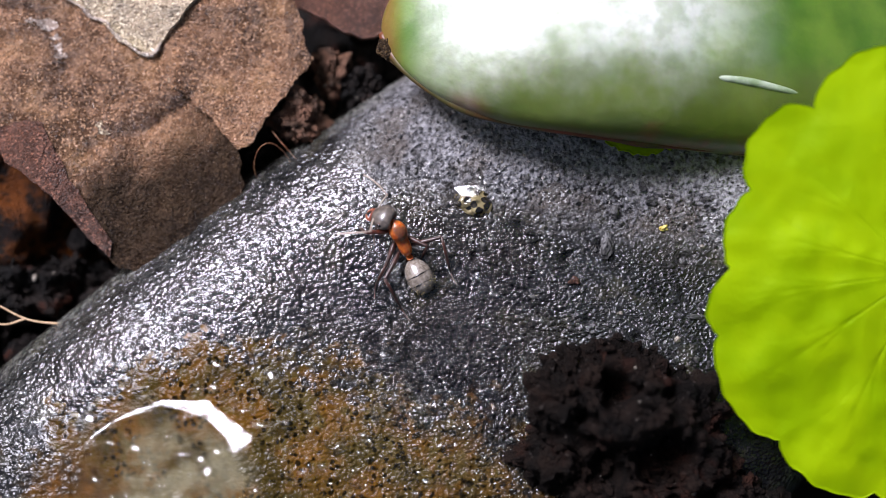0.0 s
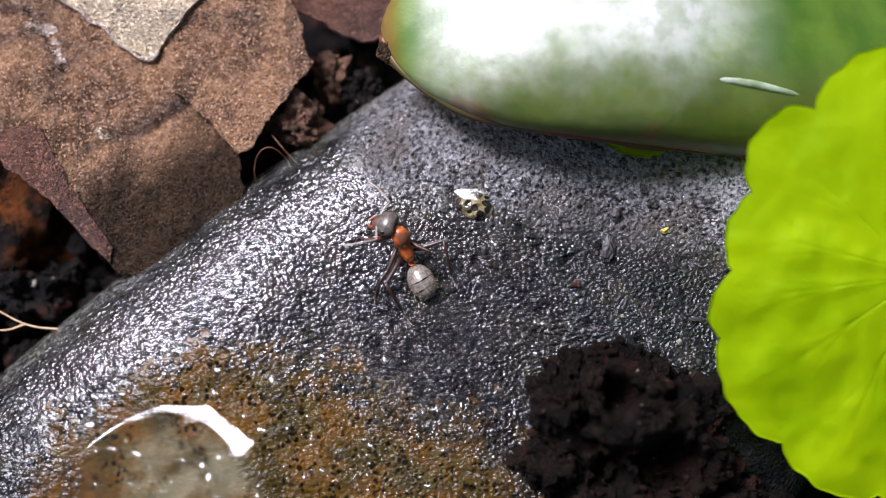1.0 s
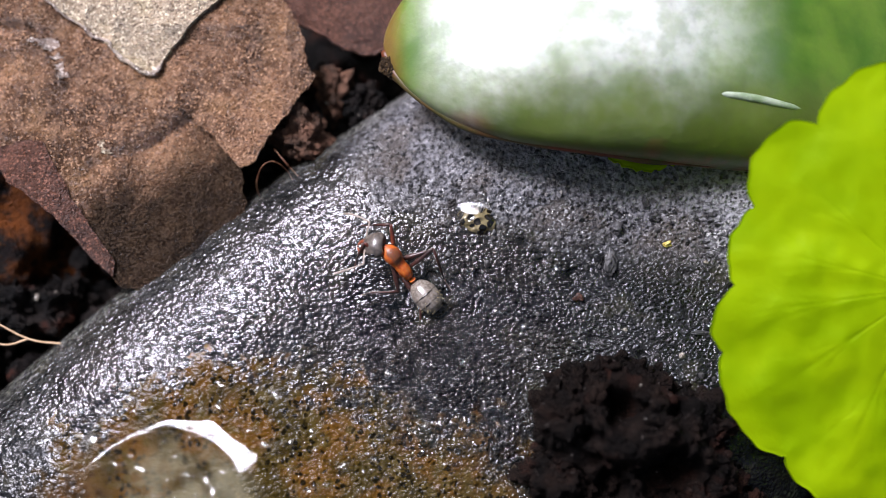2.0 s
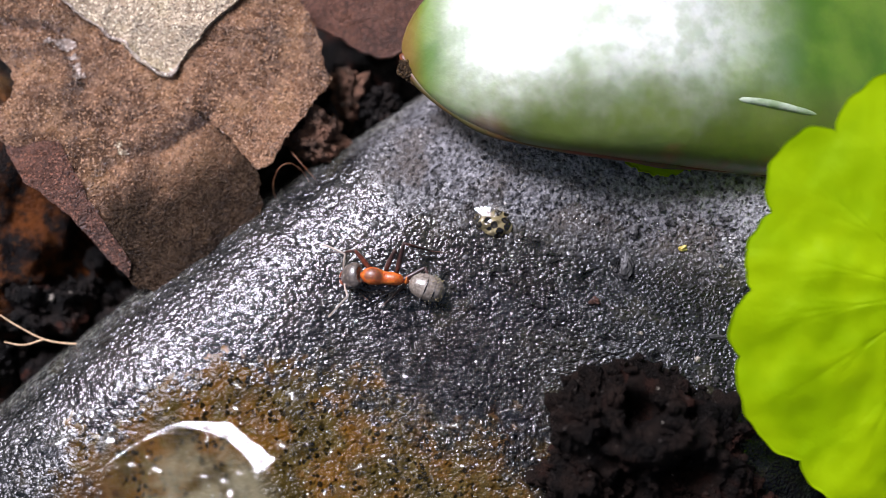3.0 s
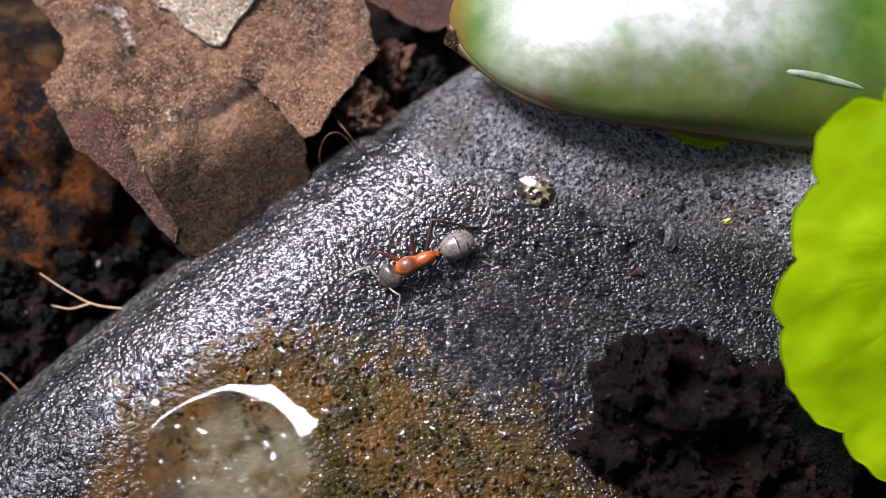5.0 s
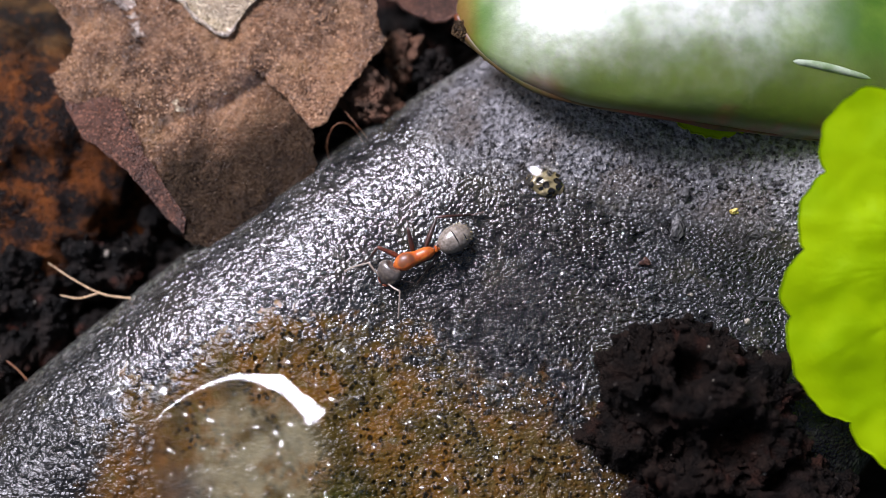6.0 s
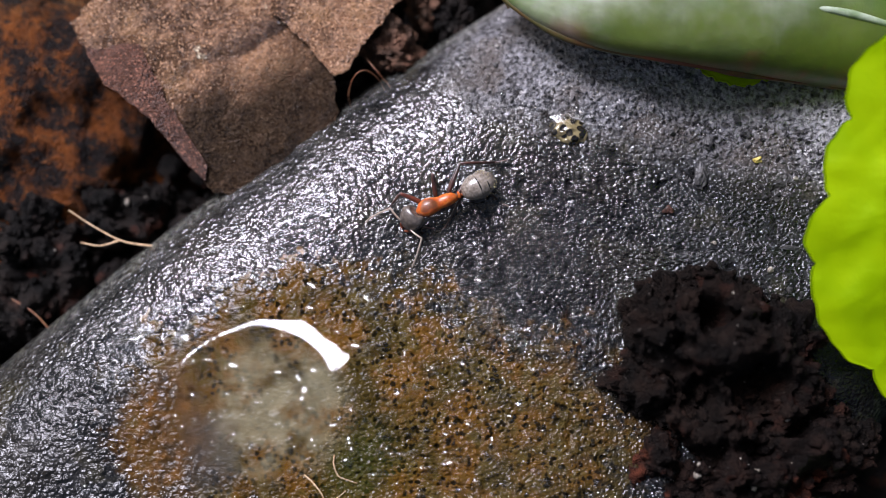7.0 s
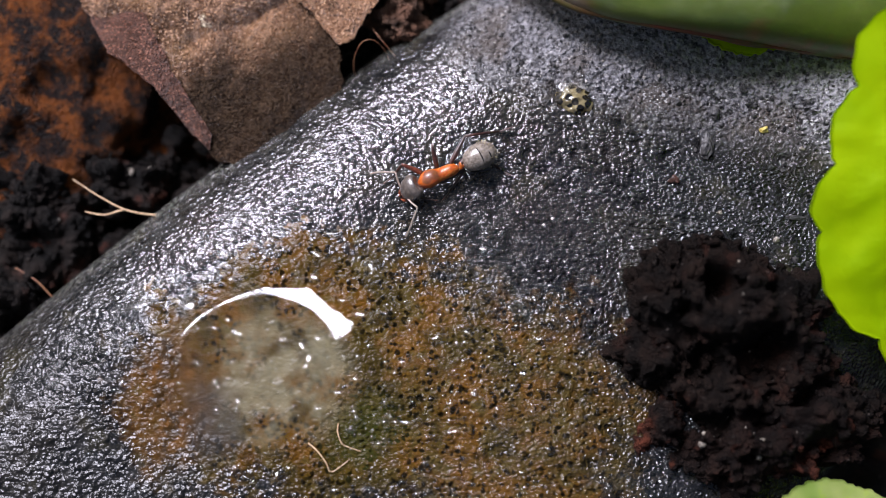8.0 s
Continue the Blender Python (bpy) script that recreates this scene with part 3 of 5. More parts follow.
def make_brown_leaf():
    ob = base("dry_leaf", (-18, 22, 7.5))
    off = np.array([18, -22, -7.5])
    v, f = sheet(BROWN, brown_height, 0.25, 130, 620, seed=2, ragged=0.26)
    part("blade", v + off, f, LEAF, ob)
    v, f = sheet(FLAP, flap_height, 0.2, 90, 480, seed=22, ragged=0.2)
    part("torn_flap", v + off, f, LEAF_TOP, ob, "loose flap beside a tear")
    upper = lambda x, y: flap_height(x, y) + 0.26 + 0.03 * (y - 25)
    v, f = sheet(PALE, upper, 0.3, 60, 320, seed=5, ragged=0.06)
    # whitish tube along the ridge: the light its edge catches, painted in
    edge = smooth_path([(x, y, 0.0) for x, y in PALE[:5]], 90)
    edge[:, :2] += np.stack([fbm(edge, 0.9, 3, 0.6, 31), fbm(edge, 0.9, 3, 0.6, 32)], 1) * 0.12
    edge[:, 2] = upper(edge[:, 0], edge[:, 1]) + fbm(edge, 0.8, 2, 0.5, 4) * 0.05
    ev, ef = tube(edge + off, np.interp(np.arange(90), (0, 60, 76, 89), (0.06, 0.13, 0.16, 0.02)) + 0.04 * vnoise(edge, 0.5, 5), 7)
    part("edge_highlight", ev, ef, LEAF_GLINT, ob, "whitish highlight painted along the upper facet's edge")
    # facet above a ridge; its brightness is put into the pale colour
    part("upper_facet", v + off, f, LEAF_LIT, ob, "pale upper facet, its brightness painted in")
    fold = [(-26.6, 20.6), (-25.0, 20.8), (-23.2, 20.6), (-22.4, 19.0), (-21.6, 17.4), (-19.2, 13.9), (-19.5, 13.2), (-20.6, 14.2), (-21.8, 15.6), (-23.5, 17.2), (-25.3, 18.4)]
    v, f = sheet(fold, lambda x, y: brown_height(x, y) + 0.16 - 0.5 * np.maximum(0, -(x + 22.6) * 0.7 - (y - 15.6) * 0.7), 0.25, 40, 300, seed=8, ragged=0.2)
    part("folded_edge", v + off, f, LEAF_RED, ob, "reddish folded lower edge")
    # whitish flakes stand in for the glints of a glossy crease
    for k, (x, y, r) in enumerate(((-24.0, 26.75, 0.3), (-23.4, 26.6, 0.42), (-22.95, 26.0, 0.36), (-22.6, 25.4, 0.3), (-22.45, 24.85, 0.26), (-22.4, 24.4, 0.2), (-15.9, 23.5, 0.3), (-15.4, 23.15, 0.26), (-19.9, 20.6, 0.22), (-19.6, 20.1, 0.26))):
        a = np.radians(np.arange(0, 360, 20))
        rr = r * (1 + 0.6 * vnoise(np.stack([np.cos(a) * 2 + k * 7, np.sin(a) * 2, 0 * a], 1), 0.8, k))
        v, f = sheet(np.stack([x + rr * np.cos(a), y + 0.7 * rr * np.sin(a)], 1), lambda x, y: brown_height(x, y) + 0.05, 0.06, 8, 60, seed=40 + k, ragged=0.16)
        part("flake", v + off, f, LEAF_GLINT if k < 6 else LEAF_LIT, ob, "whitish flake standing in for a glossy patch")
    tagged(ob, "crumpled dry brown leaf, torn and peeling, beside the wet stone", "leaf")
    v, f = sheet([(-9.5, 29), (-5.0, 26.8), (-2.5, 28), (1, 31), (0, 36), (-8, 36), (-11, 33)], lambda x, y: 6.4 + 0.28 * (y - 27) + 0.5 * np.sin(x * 0.7), 0.35, 30, 200, seed=11)
    tagged(thing("dry_leaf", v, f, LEAF_RED), "dark reddish brown dry leaf lying in the soil", "leaf")


make_brown_leaf()


# ---- clods and crumbs ----
def crumbs(name, places, sizes, material, label, seed, n=2, rough=0.35):
    rng = np.random.RandomState(seed)
    pieces = []
    for k, (p, s) in enumerate(zip(places, sizes)):
        v, f = lump(n, s * rng.uniform(0.7, 1.3, 3), rough, int(rng.randint(1, 999)))
        pieces.append((v + p, f))
    v, f = merged(pieces)
    return tagged(thing(name, v, f, material), label, "soil", kind="stuff")


def make_crumbs():
    rng = np.random.RandomState(5)
    places, sizes = [], []
    while len(places) < 340:
        s, off = rng.uniform(-8, 36), rng.uniform(-6.5, 0.4)
        x, y = -28.1 + 0.797 * s - 0.603 * -off * -1 * -1, 4.2 + 0.603 * s - 0.797 * off
        x = -28.1 + 0.797 * s + 0.603 * off
        r = rng.uniform(0.2, 0.75) * rng.uniform(0.6, 1.2)
        places.append((x, y, rng.uniform(1.2, 3.4)))
        sizes.append(r)
    crumbs("soil_crumbs", places, sizes, SOIL, "loose dark soil crumbs in the gap", 6, 3)


make_crumbs()


def make_clod(at, size, seed, label, material=None, rough=0.34, name="soil_clod", bits=160, lobes=0, pores=()):
    """A porous lump of soil with finer crumbs on it; pores are hollows (place on the lump, width, depth)."""
    material = material or CLOD
    rng = np.random.RandomState(seed)
    v, f = lump(6, size, rough, seed)
    s = np.asarray(size)
    nrm = v / s
    knobs = np.sqrt(np.maximum(0, 1 - (cells(v, 1.7, seed + 2) / 0.8) ** 2)) - 0.5
    v = v + nrm * (knobs * 0.55 + fbm(v, 1.5, 5, 0.58, seed + 3) * 0.4 - 1.2 * ramp01(vnoise(v, 2.1, seed + 9), 0.15, 0.6) - 0.35 * ramp01(vnoise(v, 0.6, seed + 19), 0.3, 0.8))[:, None]
    for place, wide, deep in pores:
        d = np.hypot(v[:, 0] - place[0], v[:, 1] - place[1]) / wide * (1 + 0.25 * vnoise(v, 0.8, seed + 29))
        v[:, 2] -= deep * ramp01(1.15 - d, 0.0, 0.75) * (v[:, 2] > 0)
    ob = base(name, at)
    part("lump", v, f, material, ob)
    for k in range(lobes):
        q = v[rng.randint(len(v))]
        while q[2] < -0.2 or any(math.hypot(q[0] - p[0][0], q[1] - p[0][1]) < p[1] * 1.3 for p in pores):
            q = v[rng.randint(len(v))]
        w, g = lump(5, rng.uniform(0.6, 1.5) * rng.uniform(0.7, 1.2, 3), 0.5, int(rng.randint(1, 900)))
        w = w + (w / (np.linalg.norm(w, axis=1)[:, None] + 1e-9)) * (fbm(w + q, 0.6, 4, 0.62, k) * 0.16)[:, None]
        part("crumb", w + q * 0.95, g, material, ob)
    pieces = []
    top = v[v[:, 2] > 0]
    for k in range(bits):
        q = top[rng.randint(len(top))]
        w, g = lump(2, rng.uniform(0.06, 0.36) * rng.uniform(0.6, 1.3, 3), 0.5, int(rng.randint(1, 900)))
        pieces.append((w + q, g))
    v, f = merged(pieces)
    tagged(part("crumb_cover", v, f, material, ob), kind="stuff")
    pieces = []
    for k in range(max(3, bits // 14)):
        q = top[rng.randint(len(top))]
        w, g = lump(1, (0.04 + 0.2 * rng.rand() ** 3) * rng.uniform(0.6, 1.4, 3), 0.4, int(rng.randint(1, 900)))
        pieces.append((w + q, g))
    v, f = merged(pieces)
    tagged(part("sand_cover", v, f, GRAIN_WHITE, ob, "pale sand grains"), kind="stuff")
    return tagged(ob, label, "soil")


make_clod((10.2, 2.6, 10.2), (4.7, 4.3, 3.3), 12, "dark porous soil clod lying on the wet stone", bits=420, lobes=12, pores=(((-1.0, 2.3), 1.15, 2.6), ((-2.7, 0.9), 0.6, 1.2), ((1.6, -1.4), 1.9, 2.4), ((-1.6, -2.0), 1.5, 2.2), ((1.7, 2.1), 0.5, 1.0)))
make_clod((11.8, -2.9, 9.2), (6.6, 2.6, 2.3), 15, "reddish brown soil clod lying on the stone's lower edge", CLOD_RED, bits=420, lobes=12, pores=(((-2.6, 0.9), 1.3, 1.6), ((0.2, 1.3), 1.2, 1.8), ((3.2, -0.9), 1.4, 1.6)))
make_clod((15.8, -1.4, 9.0), (3.2, 2.2, 1.8), 19, "small dark soil clod beside the larger clod", bits=90, lobes=5)
make_clod((-8.8, 21.6, 6.7), (1.9, 1.45, 1.7), 23, "rough brown soil crumb beside the dry leaf", CRUMB, bits=30)
make_clod((-5.0, 24.0, 5.6), (1.5, 1.4, 1.6), 27, "wet black soil crumb in the gap", SOIL, bits=24)
make_clod((-6.7, 24.6, 5.8), (0.85, 1.7, 1.4), 29, "brown soil crumb in the gap", CRUMB, bits=12)
make_clod((-26.2, 11.6, 3.4), (3.0, 2.0, 2.6), 33, "black damp soil clod below the dry leaf", SOIL, bits=60)
make_clod((-29.4, 8.0, 3.0), (2.6, 2.4, 2.6), 37, "black damp soil clod beside the stone", SOIL, bits=60)
make_clod((-23.0, 12.9, 3.2), (1.6, 1.4, 2.0), 41, "small black soil clod under the dry leaf", SOIL, bits=30)
make_clod((-30.6, 10.9, 3.6), (2.8, 2.2, 2.8), 47, "black damp soil clod against the orange rock", SOIL, bits=50)
make_clod((-31.5, 4.6, 2.6), (2.6, 2.4, 2.4), 43, "black damp soil clod beside the stone", SOIL, bits=40)


# ---- water ----
DOME_X, DOME_Y, DOME_RX, DOME_RY = -15.5, 0.0, 4.75, 4.3      # the drop's middle and half-widths


def make_dome():
    nu, nv = 60, 160
    v = []
    prof_r = np.concatenate([np.linspace(0, 0.84, 20), np.linspace(0.86, 1.0, 24), np.linspace(1.02, 1.2, 16)])
    foot = 1.2 - np.maximum(prof_r, 1.0)
    prof_h = np.where(prof_r <= 1.0, 0.62 + 0.85 * (1 - np.minimum(prof_r, 1) ** 40) ** 0.7, 0.55 * foot / 0.2 + 0.07 * (foot / 0.2) ** 4)
    ang = np.arange(nv) * 2 * np.pi / nv
    wob = 1 + 0.03 * np.sin(ang * 3 + 1) + 0.025 * np.sin(ang * 5)
    for r, h in zip(prof_r, prof_h):
        x = DOME_X + DOME_RX * r * np.cos(ang) * wob
        y = DOME_Y + DOME_RY * r * np.sin(ang) * wob
        z = 9.85 + h
        v.append(np.stack([x, y, np.full(nv, z)], 1))
    v = np.stack(v)
    ob = base("water_drop", (DOME_X, DOME_Y, 9.85))
    off = np.array([-DOME_X, -DOME_Y, -9.85])
    part("dome", v[:45].reshape(-1, 3) + off, grid_faces(45, nv, True)[:, ::-1], WATER, ob)
    part("meniscus", v[44:].reshape(-1, 3) + off, grid_faces(nu - 44, nv, True)[:, ::-1], WATER_FOOT, ob, "shining sloped foot of the drop")
    # added sheet of water, tilted to mirror the sun as a white crescent
    th = np.radians(np.linspace(23, 118, 110))
    dg = np.degrees(th)
    wide = np.interp(dg, (23, 25, 27, 30, 34, 44, 63, 83, 100, 118), (0.01, 0.13, 0.25, 0.27, 0.2, 0.2, 0.19, 0.11, 0.05, 0.005)) * (1 + 0.12 * np.sin(th * 13) + 0.05 * np.sin(th * 29 + 1))
    rows = []
    for q in np.linspace(0, 1, 9):
        r = 0.985 + wide * q
        x, y = DOME_RX * r * np.cos(th), DOME_RY * r * np.sin(th)
        along = -0.69 * x + 0.72 * y
        rows.append(np.stack([x, y, 0.58 - 0.235 * (along - 2.6) + 0.004 * np.sin(x * 5)], 1))
    part("lip", np.concatenate(rows), grid_faces(9, 110)[:, ::-1], WATER_LIP, ob, "smooth bright lip of water along the drop's edge")
    for piece in ob.children:
        piece.visible_shadow = False
    tagged(ob, "large clear domed water drop standing on the stone", "water drop")


make_dome()


def make_beads():
    rng = np.random.RandomState(31)
    pieces = []
    ang = np.arange(10) * 2 * np.pi / 10
    v0 = np.concatenate([[[0, 0, 0.36]]] + [np.stack([q * np.cos(ang), q * np.sin(ang), np.full(10, 0.36 * (1 - q * q) - 0.1 * (q > 0.99))], 1) for q in (0.33, 0.66, 1.0)])
    f0 = [(0, 1 + k, 1 + (k + 1) % 10) for k in range(10)] + [tuple(q + 1) for q in grid_faces(3, 10, True)]
    f0 = [(a[0], a[1], a[2]) if len(a) == 3 else (a[0], a[3], a[2], a[1]) for a in f0]
    # flat droplets added over the whole crown of the stone to carry its glints
    px, py = rng.uniform(-24, 15, 5200), rng.uniform(-6, 18, 5200)
    pr = 0.05 + 0.13 * rng.rand(5200) ** 2.2
    keep = (rng.rand(5200) < 0.25 + 0.6 * ramp01(vnoise(np.stack([px, py, 0 * px], 1), 2.2, 5), -0.2, 0.5)) & (stone_inside(px, py) > 3.0) & (np.hypot((px - DOME_X) / DOME_RX, (py - DOME_Y) / DOME_RY) > 1.25)
    keep &= rng.rand(5200) < 1.0 - 0.75 * ramp01(px, 3.0, 12.0)
    pz = stone_height(px, py, True)
    for x, y, z, r in zip(px[keep], py[keep], pz[keep], pr[keep]):
        pieces.append((v0 * (r * rng.uniform(0.9, 1.7), r * rng.uniform(0.7, 1.0), r * 0.75) + (x, y, z + 0.02), f0))
    for k in range(1300):
        x, y = rng.uniform(-26, 6), rng.uniform(-9, 8.5)
        if y > 7.5 - 0.02 * (x + 12) ** 2 or rng.rand() > 1.1 - np.hypot(x + 11, y + 1) / 16:
            continue
        r = 0.09 + 0.3 * rng.rand() ** 4
        z = on_stone(x, y)
        d = np.hypot((x - DOME_X) / DOME_RX, (y - DOME_Y) / DOME_RY)
        if d < 1:
            z = 9.85 + 0.62 + 0.85 * (1 - d ** 40) ** 0.7
        pieces.append((v0 * r * (1.15, 0.9, 1.1) + (x, y, z + 0.07), f0))
    # broader, flatter beads round the drop and on it
    wide = ((-12.2, 6.4, 0.3), (-9.4, 5.7, 0.38), (-12.4, 5.2, 0.26), (-11.7, 7.8, 0.17), (-9.7, 3.2, 0.34), (-19.3, 3.4, 0.43), (-17.7, 2.2, 0.26), (-16.2, 1.8, 0.34), (-13.8, 1.6, 0.26),
            (-12.8, 1.1, 0.3), (-12.6, 0.4, 0.47), (-12.0, 1.7, 0.21), (-10.8, -1.1, 0.38), (-7.5, 0.7, 0.26), (-8.6, 3.3, 0.17), (-17.7, -0.8, 0.17), (-15.8, 1.2, 0.17), (-23.0, -0.8, 0.19),
            (-22.4, 3.5, 0.38), (-4.5, -3.0, 0.3), (-5.7, 2.1, 0.21), (-3.5, -1.1, 0.19), (-0.7, 0.2, 0.21), (-10.3, 7.4, 0.17), (-7.0, -2.6, 0.21))
    many = []
    while len(many) < 90:
        x, y = rng.uniform(-24, 2), rng.uniform(-8, 7.5)
        if rng.rand() < 1.1 - np.hypot(x + 11, y + 1) / 13:
            many.append((x, y, rng.uniform(0.06, 0.2)))
    a12 = np.arange(18) * 2 * np.pi / 18
    for k, (x, y, r) in enumerate(many + list(wide)):
        z = on_stone(x, y)
        d = np.hypot((x - DOME_X) / DOME_RX, (y - DOME_Y) / DOME_RY)
        if d < 1:
            z = 9.85 + 0.62 + 0.85 * (1 - d ** 40) ** 0.7
        wav = 1 + 0.25 * np.sin(2 * a12 + rng.uniform(0, 6)) + 0.12 * np.sin(3 * a12 + rng.uniform(0, 6))
        w, lift = r * 2.2, r * 0.68
        cap = np.concatenate([[[0, 0, lift]]] + [np.stack([q * w * wav * np.cos(a12) * 1.15, q * w * wav * np.sin(a12) * 0.85, np.full(18, lift * (1 - q * q))], 1) for q in (0.2, 0.4, 0.6, 0.8, 1.0)])
        g0 = [(0, 1 + j, 1 + (j + 1) % 18) for j in range(18)] + [tuple((q + 1)[::-1]) for q in grid_faces(5, 18, True)]
        at = (x + 0.3 * r, y - 0.27 * r, z + 0.04)
        if k < len(many):
            pieces.append((cap + at, g0))
        else:
            bead = thing("water_bead", cap, g0, BEAD, at)
            bead.visible_shadow = False
            tagged(bead, "clear flat water bead glinting on the wet algae film", "water drop", group="water beads round the drop")
    v, f = merged(pieces)
    beads = thing("water_beads", v, f, BEAD)
    beads.visible_shadow = False
    tagged(beads, "tiny water beads on the wet stone, many added to carry glints", "water", kind="stuff")


make_beads()


def make_pebble():
    """A wet, lichen-flecked bead of grit."""
    m = Mat("lichen-flecked grit")
    col = m.mix(m.span(m.math("ADD", m.cell(0.42), m.math("MULTIPLY", m.noise(0.3, 3), 0.5)), 0.84, 0.7), m.mix(m.span(m.noise(0.5, 4), 0.4, 0.6), (0.19, 0.155, 0.075), (0.07, 0.055, 0.025)), (0.01, 0.008, 0.005))
    m.set(Base_Color=col, Roughness=0.15, Coat_Weight=1.0, Coat_Roughness=0.04)
    v, f = lump(5, (1.42, 1.2, 1.0), 0.2, 33)
    ob = base("pebble", (1.6, 15.75, 9.75))
    part("grain", v, f, m.m, ob)
    # added water sheet, tilted to mirror the sun as the pebble's white top
    a = np.radians(np.arange(0, 360, 12))
    rr = 1 + 0.16 * np.sin(3 * a) + 0.1 * np.sin(5 * a + 1)
    wet = np.concatenate([np.stack([-0.05 + 0.85 * q * rr * np.cos(a), 0.62 + 0.34 * q * rr * np.sin(a), np.zeros(30)], 1) for q in (0.02, 0.4, 0.75, 1.0)])
    wet[:, 2] = 1.2 - 0.22 * (-0.69 * wet[:, 0] + 0.72 * wet[:, 1]) - 0.04 * (np.hypot(wet[:, 0] + 0.05, wet[:, 1] - 0.62) ** 2)
    facet = part("wet_facet", wet, grid_faces(4, 30, True)[:, ::-1], WATER_FOOT, ob, "wet facet tilted to mirror the sun")
    facet.visible_shadow = False
    tagged(ob, "small wet pebble flecked yellow and black on the stone", "pebble")


make_pebble()


# ---- plants ----
def make_succulent():
    n, k = 110, 72
    ang = np.arange(k) * 2 * np.pi / k
    rows = []
    roll = radians(-3)
    for s in np.linspace(0, 1, n) ** 1.6:
        dx = 46 * s
        w = 8.3 * math.tanh((dx / 7.6) ** 0.62) + 0.02
        th = 3.2 * math.tanh((dx / 6.0) ** 0.75) + 0.02
        cy = 0.9 + 1.8 * math.tanh(dx / 18) + 0.8 * math.exp(-dx / 5)
        cz = 1.6 * (1 - math.exp(-dx / 5)) - 0.2 * (math.sqrt((dx - 14) ** 2 + 36) + dx - 14)
        cx, sn = np.cos(ang), np.sin(ang)
        yy = w * np.sign(cx) * np.abs(cx) ** 0.72
        zz = th * np.sign(sn) * np.abs(sn) ** 0.8 * np.where(sn < 0, 0.7, 1.0)
        rows.append(np.stack([np.full(k, dx), cy + yy * math.cos(roll) - zz * math.sin(roll), cz + yy * math.sin(roll) + zz * math.cos(roll)], 1))
    v = np.concatenate(rows)
    v[:, 2] += fbm(v, 5.0, 2, 0.5, 71) * 0.25
    f = list(map(tuple, grid_faces(n, k, True)))
    ob = base("succulent", (-3.5, 23.9, 12.4))
    part("fleshy_leaf", v, f, SUCC, ob, "plump green leaf with waxy bloom, painted sky sheen and red rim")
    top = v.reshape(n, k, 3)[:, 4:k // 2 - 2].reshape(-1, 3)
    # pale streak: the highlight on a crease, made as a thin pale ridge
    line = []
    for x, y in zip(np.linspace(17.9, 24.0, 16), np.linspace(-2.15, -2.5, 16) + 0.08 * np.sin(np.linspace(0, 5, 16))):
        q = top[np.argmin(np.hypot(top[:, 0] - x, top[:, 1] - y))]
        line.append((x, y, q[2]))
    line = np.array(line)
    line[:, 2] = np.poly1d(np.polyfit(line[:, 0], line[:, 2], 2))(line[:, 0]) - 0.13
    sv, sf = tube(line, np.interp(np.arange(16), (0, 2, 6, 11, 15), (0.06, 0.2, 0.26, 0.22, 0.06)), 9)
    part("crease_glint", sv, sf, CREASE_GLINT, ob, "pale ridge painted as a crease highlight")
    rim = v.reshape(n, k, 3)[2:80, k // 2]
    rv, rf = tube(rim + (0, 0.12, -0.05), 0.22 + 0.14 * vnoise(rim, 2.4, 3), 9)
    part("margin", rv, rf, SUCC_RIM, ob, "reddish brown leaf margin")
    dv, df = lump(4, (0.5, 0.65, 0.4), 0.4, 52)
    part("withered_tip", dv + (0.3, 0.3, -0.3), df, LEAF_DARK, ob, "dark withered tip")
    bv, bf = tube(smooth_path([(0.3, 0.2, -0.6), (0.9, -0.3, -0.9), (1.4, -0.5, -1.2), (1.7, -1.0, -1.6)], 12), np.linspace(0.24, 0.08, 12), 8)
    part("dry_shred", bv, bf, ROOT, ob, "pale dry shred hanging from the tip")
    st, sf = tube(smooth_path([(40, 2.5, -10.0), (44, 2.5, -11.5), (47, 3, -13), (49, 3, -15)], 14), 2.0, 14)
    part("stem", st, sf, SUCC, ob)
    tagged(ob, "plump waxy succulent leaf with a reddish rim", "succulent")


make_succulent()


